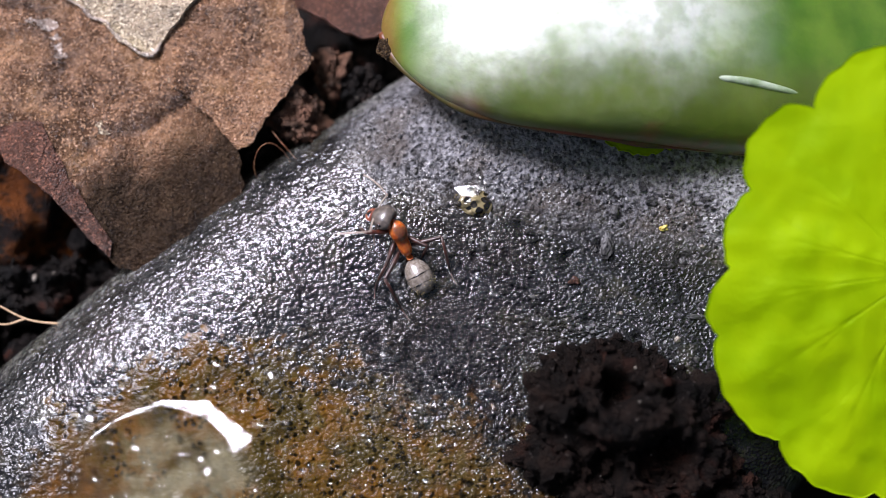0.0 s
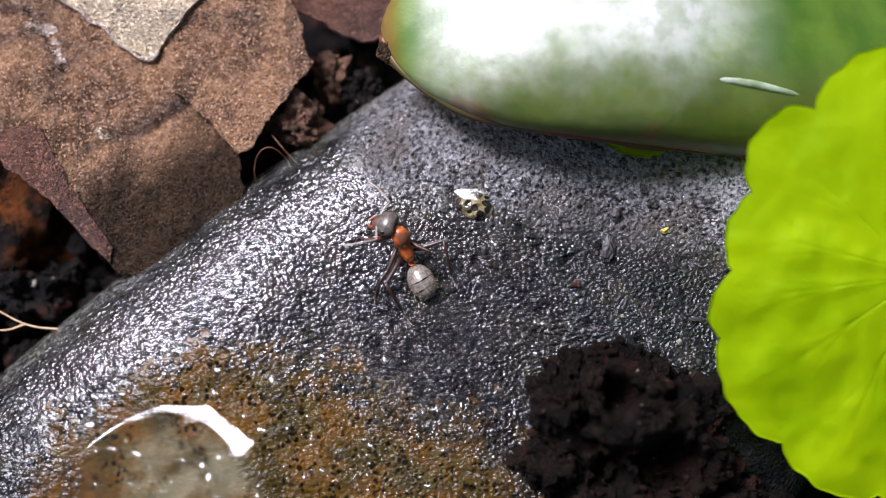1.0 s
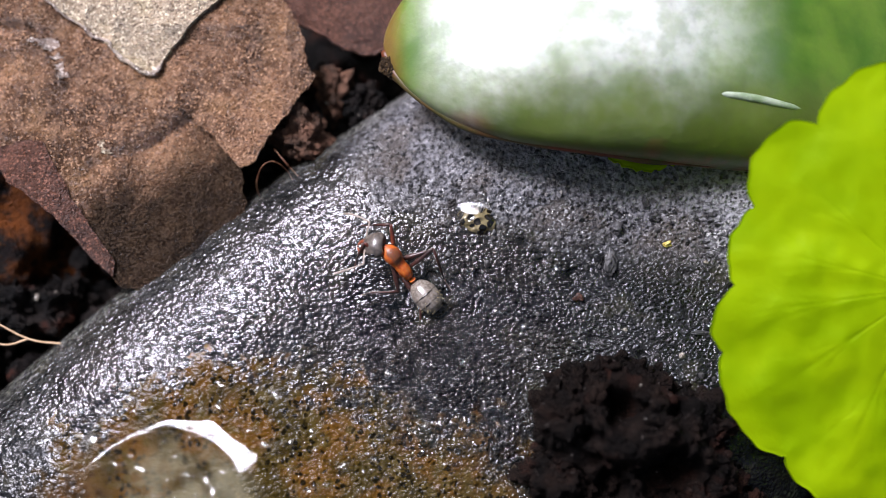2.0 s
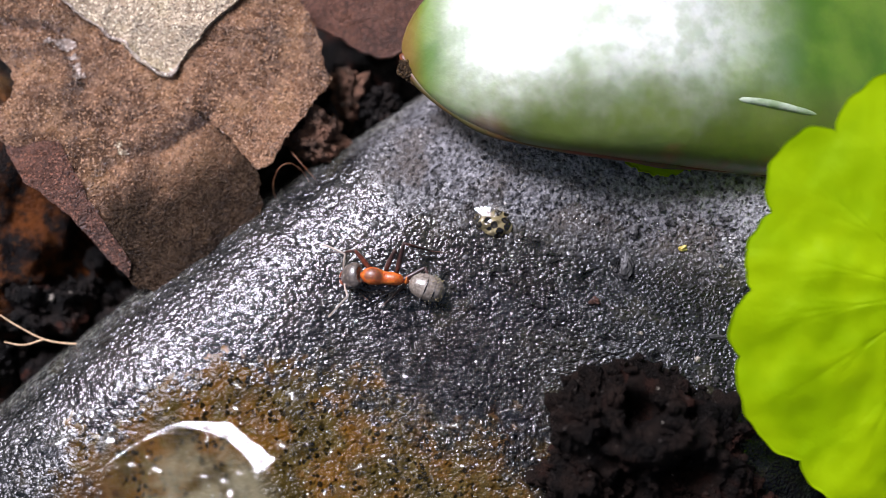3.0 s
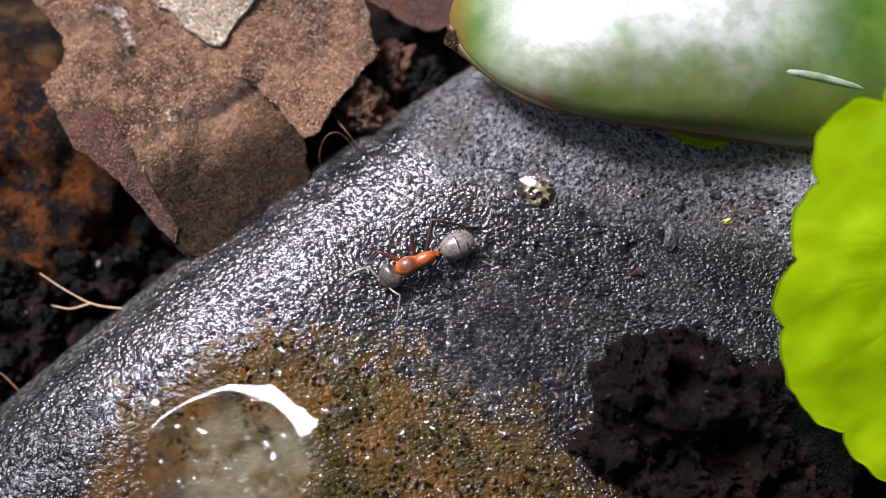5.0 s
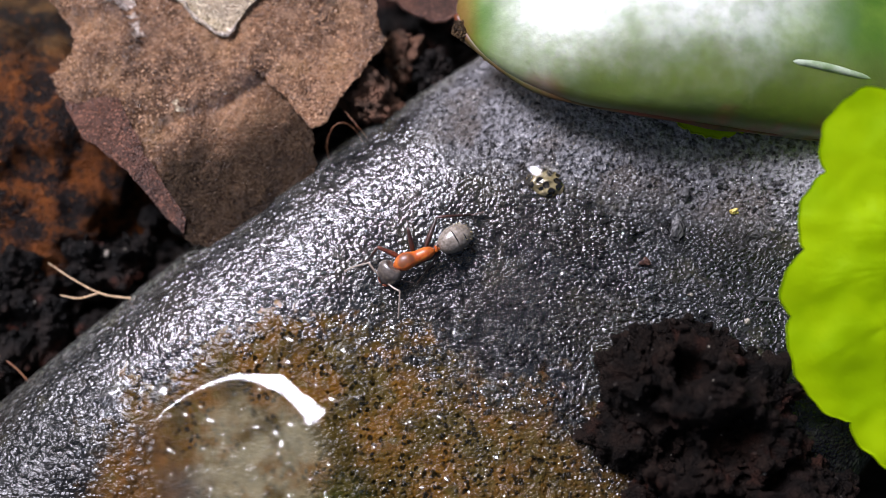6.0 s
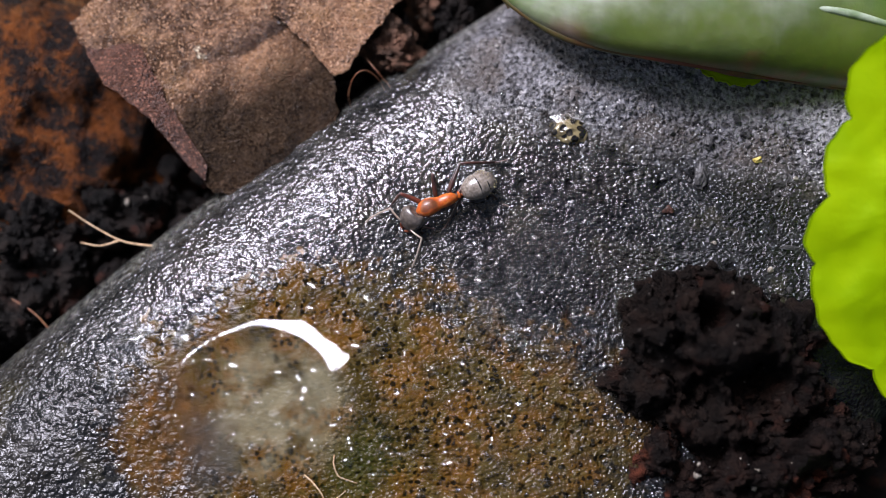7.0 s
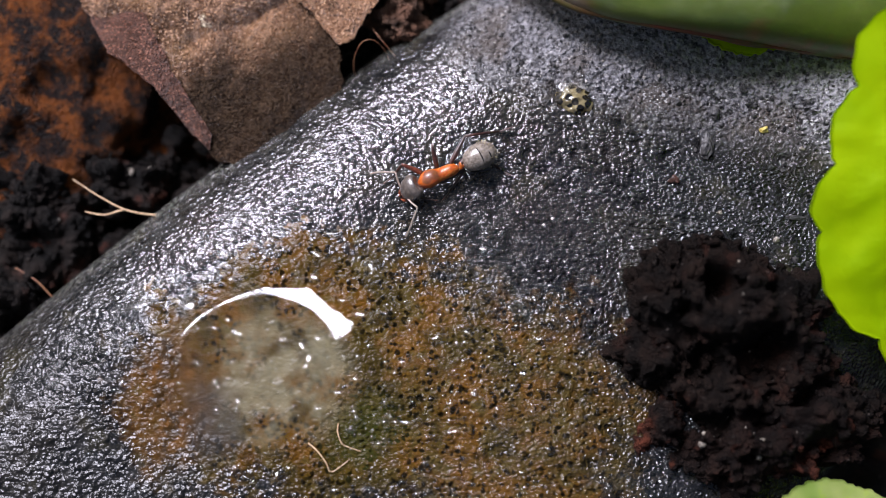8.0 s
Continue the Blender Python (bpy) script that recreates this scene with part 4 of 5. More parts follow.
def lobed_leaf(notches, bulge, cup, seed, thick=0.22, rings=70, spokes=520):
    """A round leaf with a scalloped margin: notches (degrees, radius) and how far each lobe after them stands out."""
    a = np.linspace(0, 2 * np.pi, spokes, endpoint=False)
    ks = np.radians(np.array([n[0] for n in notches], float))
    rs = np.array([n[1] for n in notches] + [notches[0][1]], float)
    radius = rs.mean()
    ks = np.concatenate([ks, [ks[0] + 2 * np.pi]])
    b = np.where(a < ks[0], a + 2 * np.pi, a)
    i = np.clip(np.searchsorted(ks, b, side="right") - 1, 0, len(ks) - 2)
    u = (b - ks[i]) / (ks[i + 1] - ks[i])
    rim = rs[i] + (rs[i + 1] - rs[i]) * u + np.asarray(bulge, float)[i] * (4 * u * (1 - u)) ** 0.6
    rim = rim + 0.05 * np.sin(a * 31) + 0.04 * np.sin(a * 53 + 1)
    s = np.linspace(0, 1, rings)[1:]
    x, y = (s[:, None] * rim * np.cos(a)).ravel(), (s[:, None] * rim * np.sin(a)).ravel()
    r = np.hypot(x, y) / radius
    # a main vein up each lobe, two side veins forking from it, and puckers between
    uu = np.ones((rings - 1, 1)) * u[None]
    ss = s[:, None] * np.ones((1, spokes))
    vein = np.exp(-((uu - 0.5) / 0.035) ** 2) * (1.05 - ss)
    for side in (-1, 1):
        for start in (0.35, 0.6):
            vein = vein + 0.6 * np.exp(-((uu - 0.5 - side * np.maximum(ss - start, 0) * 0.75) / 0.03) ** 2) * (ss > start) * (1.1 - ss)
    z = cup * r ** 2 + 0.1 * (np.cos((u - 0.5) * 2 * np.pi)[None] * ss).ravel() - 0.05 * vein.ravel()
    p = np.stack([x, y, np.zeros_like(x)], 1)
    z += fbm(p, 3.4, 3, 0.5, seed) * 0.22
    top = np.stack([x, y, z], 1)
    n = len(top)
    f = [tuple(q) for q in grid_faces(rings - 1, spokes, True)]
    f2 = [tuple(k + n for k in q[::-1]) for q in f]
    last = n - spokes
    side = [(last + k, last + n + k, last + n + (k + 1) % spokes, last + (k + 1) % spokes) for k in range(spokes)]
    v = np.concatenate([top, top - (0, 0, thick), [[0, 0, 0], [0, 0, -thick]]])
    cap = [(2 * n, k, (k + 1) % spokes) for k in range(spokes)] + [(2 * n + 1, n + (k + 1) % spokes, n + k) for k in range(spokes)]
    return v, f + f2 + side + cap


def round_leaf(radius, count, depth, cup, seed):
    return lobed_leaf([(360.0 / count * k, radius * (1 - depth)) for k in range(count)], [radius * depth] * count, cup, seed, 0.2, 24, 160)


def make_green_leaf():
    ob = base("herb_leaf", (24.76, 10.87, 15.5))
    v, f = lobed_leaf([(20, 10.4), (50, 10.4), (85, 10.4), (124, 9.9), (154, 9.6), (178.2, 9.6), (196.5, 10.6), (231.3, 10.8), (262, 11.3), (300, 10.5), (340, 10.4)],
                      [0.9, 0.9, 1.4, 1.5, 0.75, 0.85, 0.85, 0.8, 0.9, 0.9, 0.9], -0.6, 3)
    v[:, 2] += 0.33 * v[:, 1]
    part("blade", v, f, GREEN, ob)
    tv, tf = tube(smooth_path([(0, 0, -0.2), (3, -1, -2.5), (8, -2, -6), (12, -2, -14)], 16), 0.55, 10)
    part("stalk", tv, tf, GREEN, ob)
    tagged(ob, "bright green scalloped leaf lit through by daylight", "leaf")
    return ob


make_green_leaf()


def make_low_leaves():
    ob = base("herb_leaf", (15.9, -9.3, 10.5))
    v, f = round_leaf(4.3, 5, 0.06, -0.5, 9)
    part("blade", v, f, PALE_GREEN, ob)
    tv, tf = tube(smooth_path([(0, 0, -0.1), (1, -1, -3), (2, -1.5, -9.5)], 10), 0.35, 8)
    part("stalk", tv, tf, PALE_GREEN, ob)
    tagged(ob, "small pale green round leaf low beside the soil", "leaf")
    ob = base("herb_leaf", (11.3, 21.7, 12.6))
    v, f = round_leaf(3.6, 5, 0.05, -0.5, 12)
    part("blade", v, f, GREEN, ob)
    tv, tf = tube(smooth_path([(0, 0, -0.1), (1, 1, -2), (1.5, 2, -4.2)], 10), 0.3, 8)
    part("stalk", tv, tf, GREEN, ob)
    tagged(ob, "small green leaf under the succulent leaf", "leaf")


make_low_leaves()


# ---- fibres and grit ----
def fibre(name, lines, radius, material, label):
    ob = base(name, lines[0][0])
    o = np.asarray(lines[0][0], float)
    for k, pts in enumerate(lines):
        v, f = tube(smooth_path(np.asarray(pts, float) - o, 26), np.linspace(radius, radius * 0.5, 26), 7)
        part("strand", v, f, material, ob)
    tagged(ob, label, "root")


fibre("root_fibre", [[(-21.6, 9.3, 6.4), (-24.0, 9.5, 6.8), (-25.8, 10.3, 6.8), (-27.6, 11.4, 6.6)], [(-24.4, 9.6, 6.8), (-25.6, 9.3, 6.6), (-26.8, 9.5, 6.4)]], 0.075, ROOT, "thin pale forked root fibre over the dark soil")
fibre("root_fibre", [[(-10.9, 17.6, 6.4), (-11.1, 18.4, 8.0), (-10.7, 19.3, 8.9), (-10.0, 19.6, 9.0), (-9.3, 19.2, 8.5), (-8.9, 18.6, 7.6)], [(-10.1, 20.6, 8.2), (-9.3, 19.6, 8.4), (-8.6, 18.9, 7.9)]], 0.024, ROOT_RED, "thin curled reddish root fibre beside the stone")
fibre("root_fibre", [[(-28.6, 4.4, 5.2), (-29.6, 5.4, 5.6), (-31.0, 6.2, 5.4)]], 0.06, ROOT_RED, "short reddish root fibre by the stone")

fibre("root_fibre", [[(-12.6, -3.8, 10.2), (-12.1, -4.2, 10.4), (-11.6, -4.8, 10.4), (-11.35, -5.3, 10.3), (-10.9, -5.1, 10.3), (-10.3, -4.6, 10.2)], [(-11.0, -2.7, 10.3), (-11.0, -3.2, 10.5), (-10.75, -3.8, 10.4), (-10.3, -4.0, 10.3), (-9.7, -4.2, 10.2)]], 0.042, ROOT, "pale frayed fibre stuck to the wet stone below the water drop")


def make_grit():
    def grain(at, size, material, label, seed, category="grit"):
        v, f = lump(3, size, 0.5, seed)
        z = on_stone(*at) + size[2] * 0.5
        tagged(thing("grit", v * (0.75 if material is GRAIN_DARK else 1.0), f, material, (*at, z), material is not GRAIN_DARK), label, category, "grit on the stone")
    grain((12.45, 14.35), (0.26, 0.2, 0.2), GRAIN_YELLOW, "tiny yellow grain on the stone", 3)
    grain((13.05, 8.0), (0.17, 0.17, 0.14), GRAIN_WHITE, "tiny pale sand grain on the stone", 5)
    grain((14.6, 13.3), (0.14, 0.12, 0.1), GRAIN_WHITE, "tiny pale sand grain on the stone", 7)
    grain((9.9, 9.5), (0.14, 0.12, 0.12), GRAIN_WHITE, "tiny pale sand grain on the stone", 9)
    grain((7.4, 11.3), (0.26, 0.22, 0.2), GRAIN_RUST, "tiny rusty crumb on the stone", 11)
    grain((9.2, 13.3), (0.5, 0.85, 0.35), GRAIN_DARK, "dark flake of grit on the stone", 13)
    grain((9.7, 15.2), (0.45, 0.5, 0.3), GRAIN_DARK, "dark flake of grit on the stone", 15)
    grain((11.9, 15.9), (0.42, 0.3, 0.25), GRAIN_DARK, "dark flake of grit on the stone", 17)
    grain((11.4, 16.7), (0.35, 0.4, 0.28), GRAIN_DARK, "dark flake of grit on the stone", 19)
    grain((14.2, 9.3), (0.8, 0.14, 0.12), GRAIN_DARK, "dark splinter lying on the stone", 21)


make_grit()


def make_grains():
    rng = np.random.RandomState(77)
    for material, count, lo, hi, label in ((GRAIN_DARK, 900, 0.05, 0.17, "fine dark grit strewn on the stone"), (GRAIN_WHITE, 70, 0.03, 0.08, "fine pale sand strewn on the stone"), (GRAIN_PALE, 190, 0.03, 0.12, "pale dry crumbs scattered on the stone by the succulent")):
        pieces = []
        while len(pieces) < count:
            x, y = rng.uniform(-6, 24), rng.uniform(4, 26)
            if material is GRAIN_PALE:
                x, y = 4.2 + 2.6 * rng.randn(), 19.6 + 1.3 * rng.randn()
            elif rng.rand() > ramp01(np.array([y + 0.5 * x]), 11.0, 22.0)[0] + 0.06:
                continue
            if stone_inside(np.array([x]), np.array([y]))[0] < 1:
                continue
            r = lo + (hi - lo) * rng.rand() ** 2
            v, f = BALLS[1]
            v = v * (1 + 0.35 * rng.uniform(-1, 1, (len(v), 1))) * r * rng.uniform(0.6, 1.4, 3)
            pieces.append((v + (x, y, on_stone(x, y) + 0.3 * r), f))
        v, f = merged(pieces)
        tagged(thing("grit_grains", v, f, material, smooth=False), label, "grit", kind="stuff")


make_grains()


# ---- the ant ----
def mat_ant(name, a, b, rough, coat=0.3, back=None, back_from=0.2, glow=0.0):
    """Chitin; back: the colour of a darker patch along the upper side."""
    m = Mat(name)
    n = m.noise(0.25, 4)
    col = m.mix(m.span(n, 0.3, 0.7), a, b)
    if back:
        high = m.math("ADD", m.axis(2), m.math("MULTIPLY", m.math("SUBTRACT", m.noise(0.5, 3), 0.5), 0.5))
        col = m.mix(m.math("MULTIPLY", m.span(high, back_from, back_from + 0.16), 0.8), col, back)
    m.set(Base_Color=col, Roughness=m.span(m.noise(0.12, 3), 0.3, 0.7, rough, rough + 0.12), Specular_IOR_Level=0.5, Coat_Weight=coat, Coat_Roughness=0.2)
    if glow:
        m.set(Subsurface_Weight=glow, Subsurface_Radius=(1.0, 0.25, 0.05), Subsurface_Scale=0.0004)
    m.bump(m.math("ADD", m.noise(0.05, 3), m.math("MULTIPLY", m.cell(0.09), 0.8)), 0.012, 0.7)
    return m.m


ANT_RED = mat_ant("orange red chitin", (0.34, 0.062, 0.010), (0.56, 0.15, 0.02), 0.34, 0.2, (0.085, 0.04, 0.024), 0.33, 0.25)
ANT_DARK = mat_ant("grey brown chitin", (0.05, 0.04, 0.033), (0.12, 0.098, 0.08), 0.3, 0.8)
ANT_FACE = mat_ant("brick red chitin", (0.12, 0.022, 0.008), (0.2, 0.045, 0.014), 0.3, 0.4)
ANT_GREY = mat_ant("satin bronze grey chitin", (0.125, 0.102, 0.08), (0.23, 0.197, 0.16), 0.2, 1.0)
ANT_LEG = mat_ant("dark red brown chitin", (0.014, 0.006, 0.005), (0.05, 0.016, 0.01), 0.35, 0.2)
ANT_THIGH = mat_ant("red brown chitin", (0.05, 0.012, 0.007), (0.14, 0.032, 0.013), 0.28, 0.5)
# the antennae's reflected glint is put into this pale colour
ANT_FEELER = mat_ant("pale glinting chitin", (0.2, 0.15, 0.12), (0.32, 0.26, 0.21), 0.3)
ANT_EYE = mat_ant("black eye", (0.006, 0.006, 0.006), (0.01, 0.01, 0.01), 0.12, 0.8)
ANT_HAIR = mat_ant("pale yellow bristle", (0.35, 0.28, 0.12), (0.5, 0.42, 0.2), 0.4)


def loft(stations, n=40, sides=32, flat=0.0):
    """A closed body along x through stations (x, half-width, half-height, height of the middle)."""
    q = smooth_path(stations, n)
    a = np.arange(sides) * 2 * np.pi / sides
    rings = []
    for x, w, h, z in q:
        w, h = max(w, 0.004), max(h, 0.004)
        up = np.where(np.sin(a) < 0, 1 - flat, 1.0)
        rings.append(np.stack([np.full(sides, x), w * np.cos(a), z + h * np.sin(a) * up], 1))
    v = np.concatenate(rings + [[[q[0, 0], 0, q[0, 3]], [q[-1, 0], 0, q[-1, 3]]]])
    f = [tuple(x) for x in grid_faces(n, sides, True)]
    e = n * sides
    f += [(e, (k + 1) % sides, k) for k in range(sides)] + [(e + 1, e - sides + k, e - sides + (k + 1) % sides) for k in range(sides)]
    if stations[0][0] > stations[-1][0]:
        f = [x[::-1] for x in f]
    return v, [x[::-1] for x in f]


def egg(size, at=(0, 0, 0), n=3):
    v, f = BALLS[n]
    return v * np.asarray(size) + np.asarray(at), f


# hip (x, y, z on the ant's one side), thigh and shin lengths, and the way the knee bends
LEG_SPEC = (((0.74, 0.32, -0.24), 1.5, 1.3, (0.5, 0.7, 0.8)), ((0.05, 0.3, -0.28), 1.5, 1.5, (0.0, 0.5, 1.0)), ((-0.62, 0.27, -0.26), 1.95, 2.2, (-0.2, 1.0, 0.55)))


def make_ant():
    ant = base("ant")
    v, f = loft([(1.36, 0.1, 0.1, 0.0), (1.26, 0.2, 0.2, 0.0), (1.1, 0.36, 0.34, 0.05), (0.8, 0.49, 0.44, 0.1), (0.5, 0.48, 0.45, 0.12), (0.28, 0.43, 0.39, 0.09), (0.1, 0.38, 0.33, 0.04),
                 (-0.08, 0.36, 0.33, 0.02), (-0.3, 0.37, 0.38, 0.02), (-0.6, 0.35, 0.4, 0.02), (-0.85, 0.3, 0.34, -0.03), (-1.02, 0.2, 0.22, -0.1), (-1.1, 0.1, 0.1, -0.12)], 60)
    part("thorax", v, f, ANT_RED, ant, "orange red thorax with a brown back")
    v, f = merged([loft([(-1.0, 0.1, 0.1, -0.14), (-1.12, 0.14, 0.13, -0.12), (-1.2, 0.2, 0.26, 0.04), (-1.27, 0.17, 0.2, 0.0), (-1.34, 0.1, 0.1, -0.1), (-1.45, 0.12, 0.12, -0.08)], 22, 18)])
    part("waist", v, f, ANT_RED, ant)
    head = part("head", *loft([(0.06, 0.2, 0.2, 0.0), (-0.05, 0.46, 0.3, 0.02), (0.08, 0.65, 0.42, 0.03), (0.36, 0.75, 0.5, 0.03), (0.66, 0.71, 0.48, 0.0), (0.94, 0.57, 0.39, -0.04), (1.14, 0.4, 0.28, -0.08), (1.22, 0.2, 0.15, -0.1)], 44), ANT_DARK, ant, "grey brown head", (1.4, 0, 0.02))
    part("face", *loft([(0.9, 0.3, 0.2, 0.1), (1.08, 0.42, 0.27, -0.04), (1.24, 0.38, 0.2, -0.1), (1.32, 0.2, 0.1, -0.12)], 20, 20), ANT_FACE, head, "brick red face")
    for s in (1, -1):
        part("eye", *egg((0.16, 0.08, 0.13), (0.5, 0.66 * s, 0.18)), ANT_EYE, head)
        mv, mf = tube(smooth_path([(1.16, 0.3 * s, -0.14), (1.42, 0.28 * s, -0.18), (1.6, 0.06 * s, -0.2)], 9), np.linspace(0.13, 0.035, 9), 8)
        part("mandible", mv, mf, ANT_FACE, head)
    # the abdomen's plates overlap like shells
    x = np.linspace(0, 1, 70)
    round_half = np.sqrt(np.maximum(1 - (2 * x - 1) ** 2, 0)) ** 0.92
    step = sum(0.03 * ramp01(x, c - 0.16, c) * (x < c) for c in (0.46, 0.7, 0.86))
    st = [(-2.08 * q, 0.75 * r * (1 + e), 0.69 * r * (1 + e), 0.06 * math.sin(math.pi * q)) for q, r, e in zip(x, round_half, step)]
    gv, gf = loft(st, 140, 40)
    gaster = part("abdomen", gv, gf, ANT_GREY, ant, "satin bronze grey abdomen", (-1.38, 0, 0.0))
    # black tubes in the seams: the sharp shadow between plates, painted in
    for px, r, lo, hi in ((-0.965, 1.0, 48, 122), (-1.47, 0.9, 30, 85)):
        a = np.radians(np.linspace(lo, hi, 24))
        ring = np.stack([np.full(24, px), r * 0.75 * np.cos(a), 0.06 + r * 0.685 * np.sin(a)], 1)
        rv, rf = tube(ring, np.interp(np.arange(24), (0, 6, 17, 23), (0.008, 0.045, 0.045, 0.008)), 6)
        part("seam_shadow", rv, rf, ANT_EYE, gaster, "seam between two plates, its shadow painted dark")
    rng = np.random.RandomState(12)
    hairs = []
    for k in range(70):
        q, a = rng.uniform(0.55, 0.97), rng.uniform(0, 2 * math.pi)
        r = math.sqrt(max(1 - (2 * q - 1) ** 2, 0))
        p0 = np.array([-2.08 * q, 0.74 * r * math.cos(a), 0.05 + 0.68 * r * math.sin(a)])
        out = np.array([-0.6, math.cos(a), math.sin(a)]) + rng.uniform(-0.3, 0.3, 3)
        hairs.append(tube([p0, p0 + out * 0.06, p0 + out * 0.11], [0.011, 0.008, 0.004], 4))
    tagged(part("bristles", *merged(hairs), ANT_HAIR, gaster, "short pale yellow bristles"), kind="stuff")
    feelers = []
    for s in (1, -1):
        elbow = np.array([-0.2, 0.98 * s, 0.22])
        scape = tube(smooth_path([(0, 0, 0), elbow * 0.5 + (0.03, 0, 0.05), elbow], 9), np.linspace(0.05, 0.06, 9), 8)
        whip = smooth_path([elbow, elbow + (0.6, 0.34 * s, -0.02), elbow + (1.15, 0.6 * s, -0.14), elbow + (1.6, 0.74 * s, -0.34)], 34)
        flagellum = tube(whip, 0.05 + 0.012 * np.sin(np.arange(34) * 2.0), 8)
        feelers.append(part("antenna", *merged([scape, flagellum]), ANT_FEELER, head, "thin elbowed antenna", (0.98, 0.22 * s, 0.16)))
    legs = []
    for s in (1, -1):
        for hip, thigh, shin, bend in LEG_SPEC:
            coxa = egg((0.2, 0.16, 0.17), (0.02, 0, 0))
            fem = tube(smooth_path([(0, 0, 0), (0.2 * thigh, 0, 0.03), (0.5 * thigh, 0, 0.05), (0.85 * thigh, 0, 0.02), (thigh, 0, 0)], 14), np.interp(np.linspace(0, 1, 14), (0, 0.15, 0.4, 0.8, 1), (0.07, 0.11, 0.15, 0.1, 0.08)), 10)
            leg = part("leg", *merged([coxa, fem]), ANT_THIGH if hip[0] > 0.5 else ANT_LEG, ant, "", tuple(np.array(hip) * (1, s, 1)))
            tib = tube([(0, 0, 0), (0.3 * shin, 0, 0.02), (0.7 * shin, 0, 0.02), (shin, 0, 0)], [0.085, 0.085, 0.075, 0.055], 9)
            foot = smooth_path([(shin, 0, 0), (shin + 0.22, 0, 0.14), (shin + 0.42, 0, 0.34), (shin + 0.58, 0, 0.56)], 16)
            tar = tube(foot, 0.038 + 0.008 * np.sin(np.arange(16) * 2.1), 7)
            low = part("shin", *merged([tib, tar]), ANT_LEG, leg, "dark thin shin and foot", (thigh, 0, 0))
            legs.append((leg, low, s, hip, thigh, shin, bend))
    tagged(ant, "red and grey wood ant standing on the wet stone", "ant")
    return ant, head, gaster, feelers, legs


ANT, HEAD, ABDOMEN, FEELERS, LEGS = make_ant()


def motions():
    def p(x, y, z, yaw, pitch=0.0, roll=0.0):
        return Matrix.Translation(Vector((x, y, z)) * MM) @ turn(yaw, pitch, roll)

    def turn(yaw, pitch=0.0, roll=0.0):
        return pose(0, 0, 0, 0, 0, yaw) @ pose(0, 0, 0, 0, -pitch, 0) @ pose(0, 0, 0, roll, 0, 0)
    # time; body: place, yaw, pitch, roll; head and abdomen: yaw, pitch, roll in the open
    rows = [(0.0, (-2.28, 13.34, 11.7, 117, 40, 8), (160, -12, 14), (118, 8, 0)),
            (0.5, (-2.22, 13.25, 11.7, 119, 40, 8), (150, -12, 14), (119, 8, 0)),
            (1.0, (-2.19, 13.23, 11.7, 116, 41, 8), (165, -12, 14), (119, 8, 0)),
            (1.5, (-2.14, 13.32, 11.7, 116, 41, 8), (172, -12, 14), (119, 8, 0)),
            (1.7, (-2.12, 13.30, 11.7, 117, 38, 8), (178, -12, 12), (120, 8, 0)),
            (2.2, (-3.3, 12.8, 11.45, 145, 18, 4), (175, -24, 6), (142, 6, 0)),
            (2.8, (-4.54, 12.35, 11.25, 169.6, 3, 0), (180, -36, 0), (162, 5, 0)),
            (3.0, (-4.42, 12.48, 11.25, 173, 3, 0), (183, -36, 0), (160, 5, 0)),
            (3.5, (-4.51, 12.52, 11.25, 174, 3, 0), (180, -36, 0), (166, 5, 0)),
            (4.0, (-4.86, 12.04, 11.25, 186, 3, 0), (212, -40, 0), (190, 5, 0)),
            (4.5, (-4.86, 11.77, 11.25, 203, 3, 0), (222, -42, 0), (195, 5, 0)),
            (5.2, (-5.2, 11.45, 11.25, 204, 3, 0), (226, -42, 0), (208, 5, 0)),
            (6.0, (-5.54, 11.19, 11.25, 204, 3, 0), (229, -42, 0), (213, 5, 0)),
            (6.5, (-5.56, 11.2, 11.25, 203, 3, 0), (231, -42, 0), (209, 5, 0)),
            (7.0, (-5.57, 11.24, 11.25, 204, 3, 0), (227, -42, 0), (209, 5, 0)),
            (7.5, (-5.63, 11.1, 11.25, 204, 3, 0), (224, -42, 0), (209, 5, 0)),
            (8.0, (-5.75, 11.08, 11.25, 205, 3, 0), (210, -38, 0), (211, 5, 0))]
    bodies = [(t, p(*b)) for t, b, h, g in rows]
    walk(ANT, bodies)
    flat = [turn(*b[3:]).inverted() for t, b, h, g in rows]
    walk(HEAD, [(r[0], p(1.4, 0, 0.02, 0) @ w @ turn(*r[2])) for r, w in zip(rows, flat)])
    walk(ABDOMEN, [(r[0], p(-1.38, 0, 0, 0) @ w @ turn(*r[3])) for r, w in zip(rows, flat)])

    def aimed(place, way):
        """A pose at place whose x points along way, z as far up as can be."""
        x = way.normalized()
        z = Vector((0, 0, 1)) - x * x.z
        z = z.normalized() if z.length > 0.05 else Vector((0, 1, 0))
        return Matrix.Translation(place * MM) @ Matrix((x, z.cross(x), z)).transposed().to_4x4()
    # where the feet stand: while the ant rears up, in the open; later about its body, but for the one hind foot that stays planted
    reared = {(1, 0): (-4.6, 13.75, 11.5), (-1, 0): (-3.9, 14.1, 11.7), (1, 1): (-3.75, 11.1, 10.35), (-1, 1): (-1.2, 12.6, 10.4), (1, 2): (-2.3, 9.7, 10.25), (-1, 2): (0.42, 11.74, 10.35)}
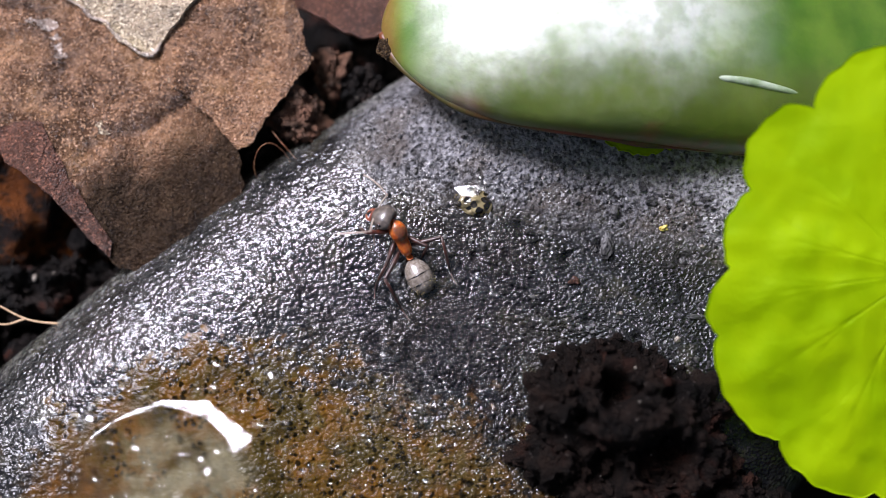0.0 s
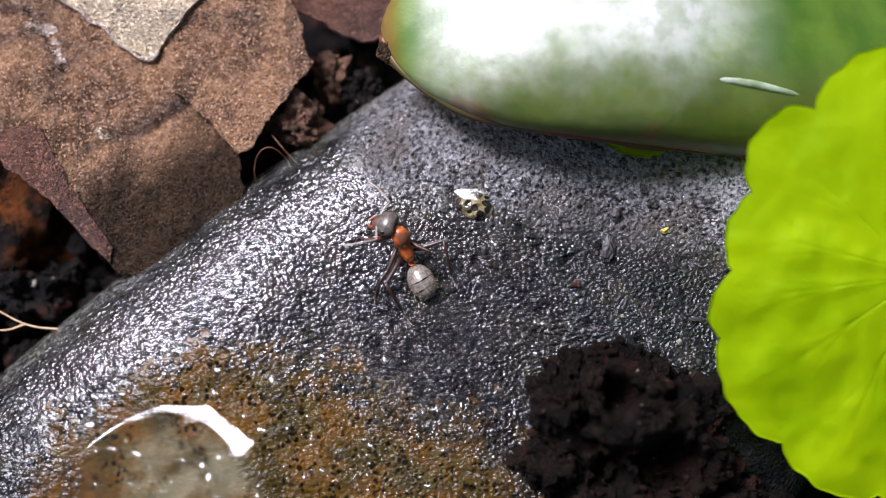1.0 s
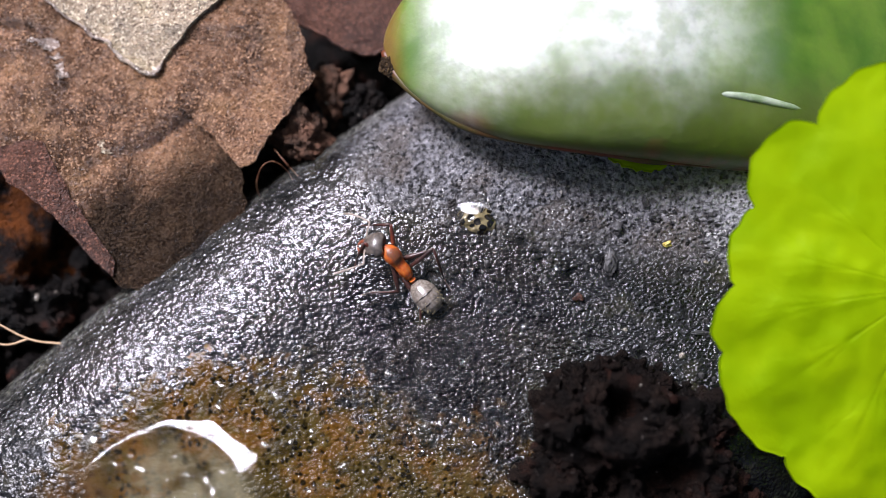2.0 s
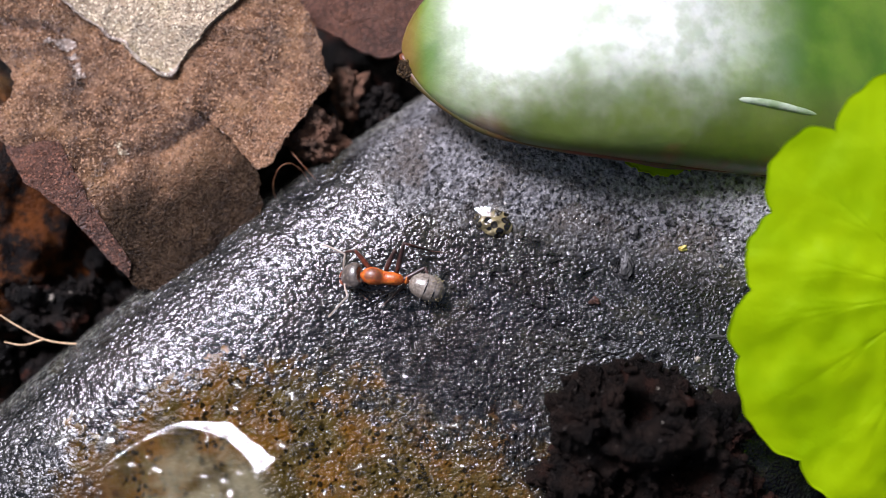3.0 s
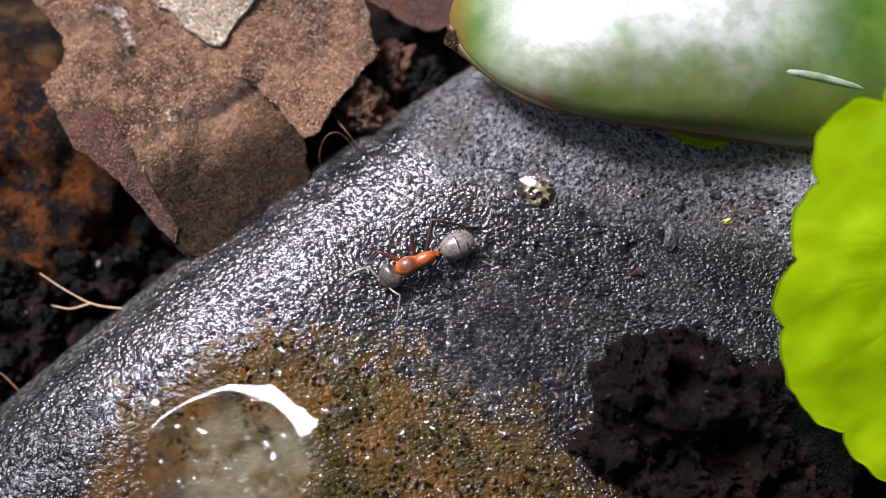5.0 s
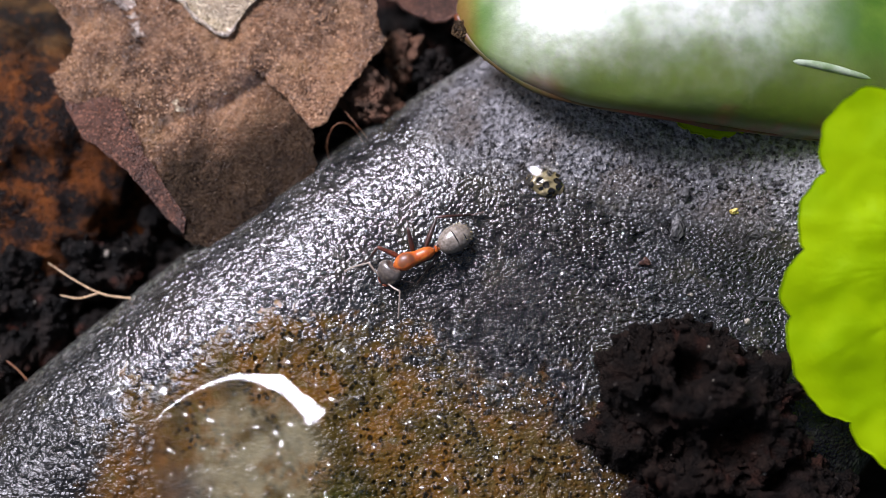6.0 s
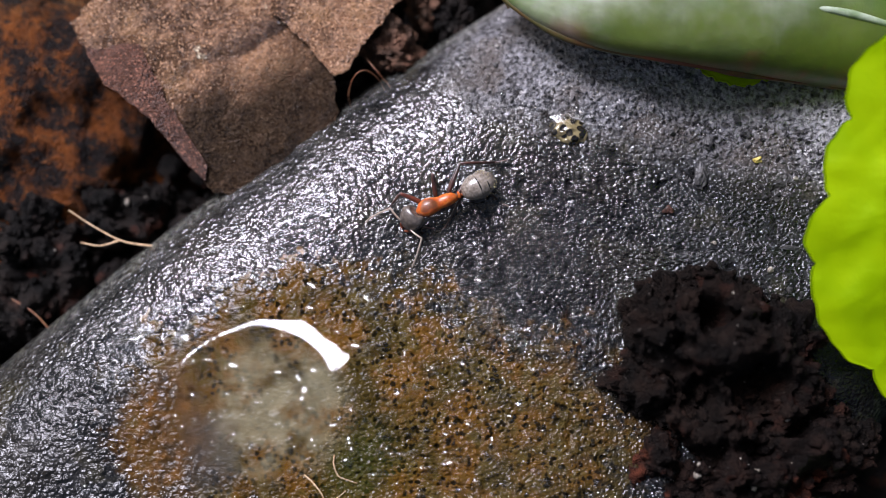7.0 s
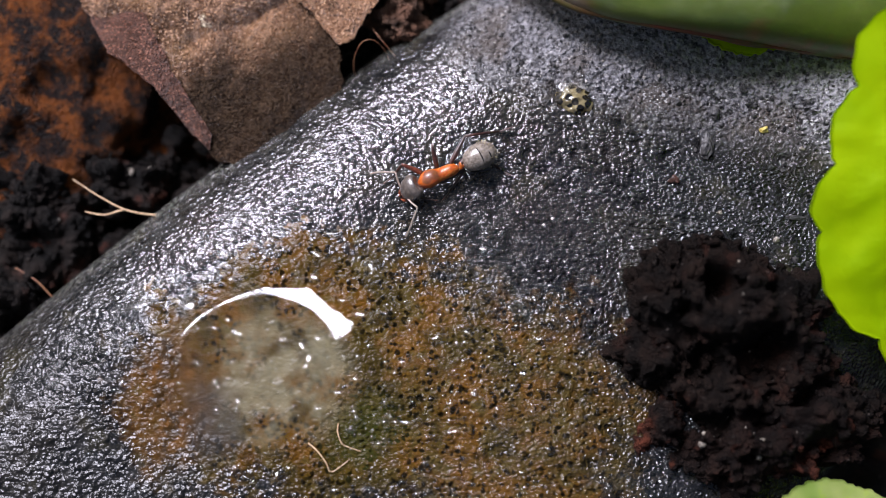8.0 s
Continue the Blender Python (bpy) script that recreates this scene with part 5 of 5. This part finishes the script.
    about = {(1, 0): (1.3, 0.7, -0.95), (-1, 0): (2.35, -1.15, -0.9), (1, 1): (-0.3, 0.85, -1.0), (-1, 1): (-0.35, -1.4, -1.0), (1, 2): (-3.3, 0.85, -1.0)}
    for n, (leg, low, s, hip, thigh, shin, bend) in enumerate(LEGS):
        k = n % 3
        hip = Vector(hip) * 1.0
        hip.y *= s
        upper, lower = [], []
        for t, body in bodies:
            inv = body.inverted()
            if t <= 1.7:
                spot = Vector(reared[s, k])
                if k == 0:
                    spot += Vector((0.5 * math.sin(t * 6 + n), 0.35 * math.cos(t * 5 + n), 0.2 * math.sin(t * 4)))
                ankle = inv @ (spot * MM) / MM
            elif (s, k) == (-1, 2):
                ankle = inv @ (Vector((-1.0, 13.0, 10.4) if t < 2.5 else (-1.9, 14.15, 10.35) if t < 3.6 else (-2.5, 13.85, 10.35)) * MM) / MM
            else:
                ankle = Vector(about[s, k]) + Vector((0.3 * math.sin(t * 3.1 + 2 * n), 0.12 * math.cos(t * 2.3 + n), 0.0)) * (1.0 if t < 4.6 else 0.25)
            way = ankle - hip
            far = min(max(way.length, abs(thigh - shin) + 0.15), thigh + shin - 0.05)
            way.normalize()
            c = (thigh * thigh + far * far - shin * shin) / (2 * thigh * far)
            folded = s > 0 and t > 1.7      # the legs on the shaded side stay drawn in under the body
            out = Vector((1.0 if k == 0 else -1.0, -0.1, -0.1) if folded else (bend[0], bend[1] * s, bend[2]))
            out = (out - way * out.dot(way)).normalized()
            knee = hip + way * thigh * c + out * thigh * math.sqrt(max(0.0, 1 - c * c))
            a, b = aimed(hip, knee - hip), aimed(knee, hip + way * far - knee)
            upper.append((t, a))
            lower.append((t, a.inverted() @ b))
        walk(leg, upper)
        walk(low, lower)
    for n, feeler in enumerate(FEELERS):
        at = tuple(feeler.location / MM)
        walk(feeler, [(t, p(*at, (10 - 5 * n) * math.sin(t * 2.6 + 2 * n), 8 * math.sin(t * 1.9 + n) + 14)) for t in (0.0, 0.5, 1.0, 1.5, 2.1, 2.8, 3.5, 4.2, 5.0, 5.8, 6.5, 7.2, 8.0)])


motions()
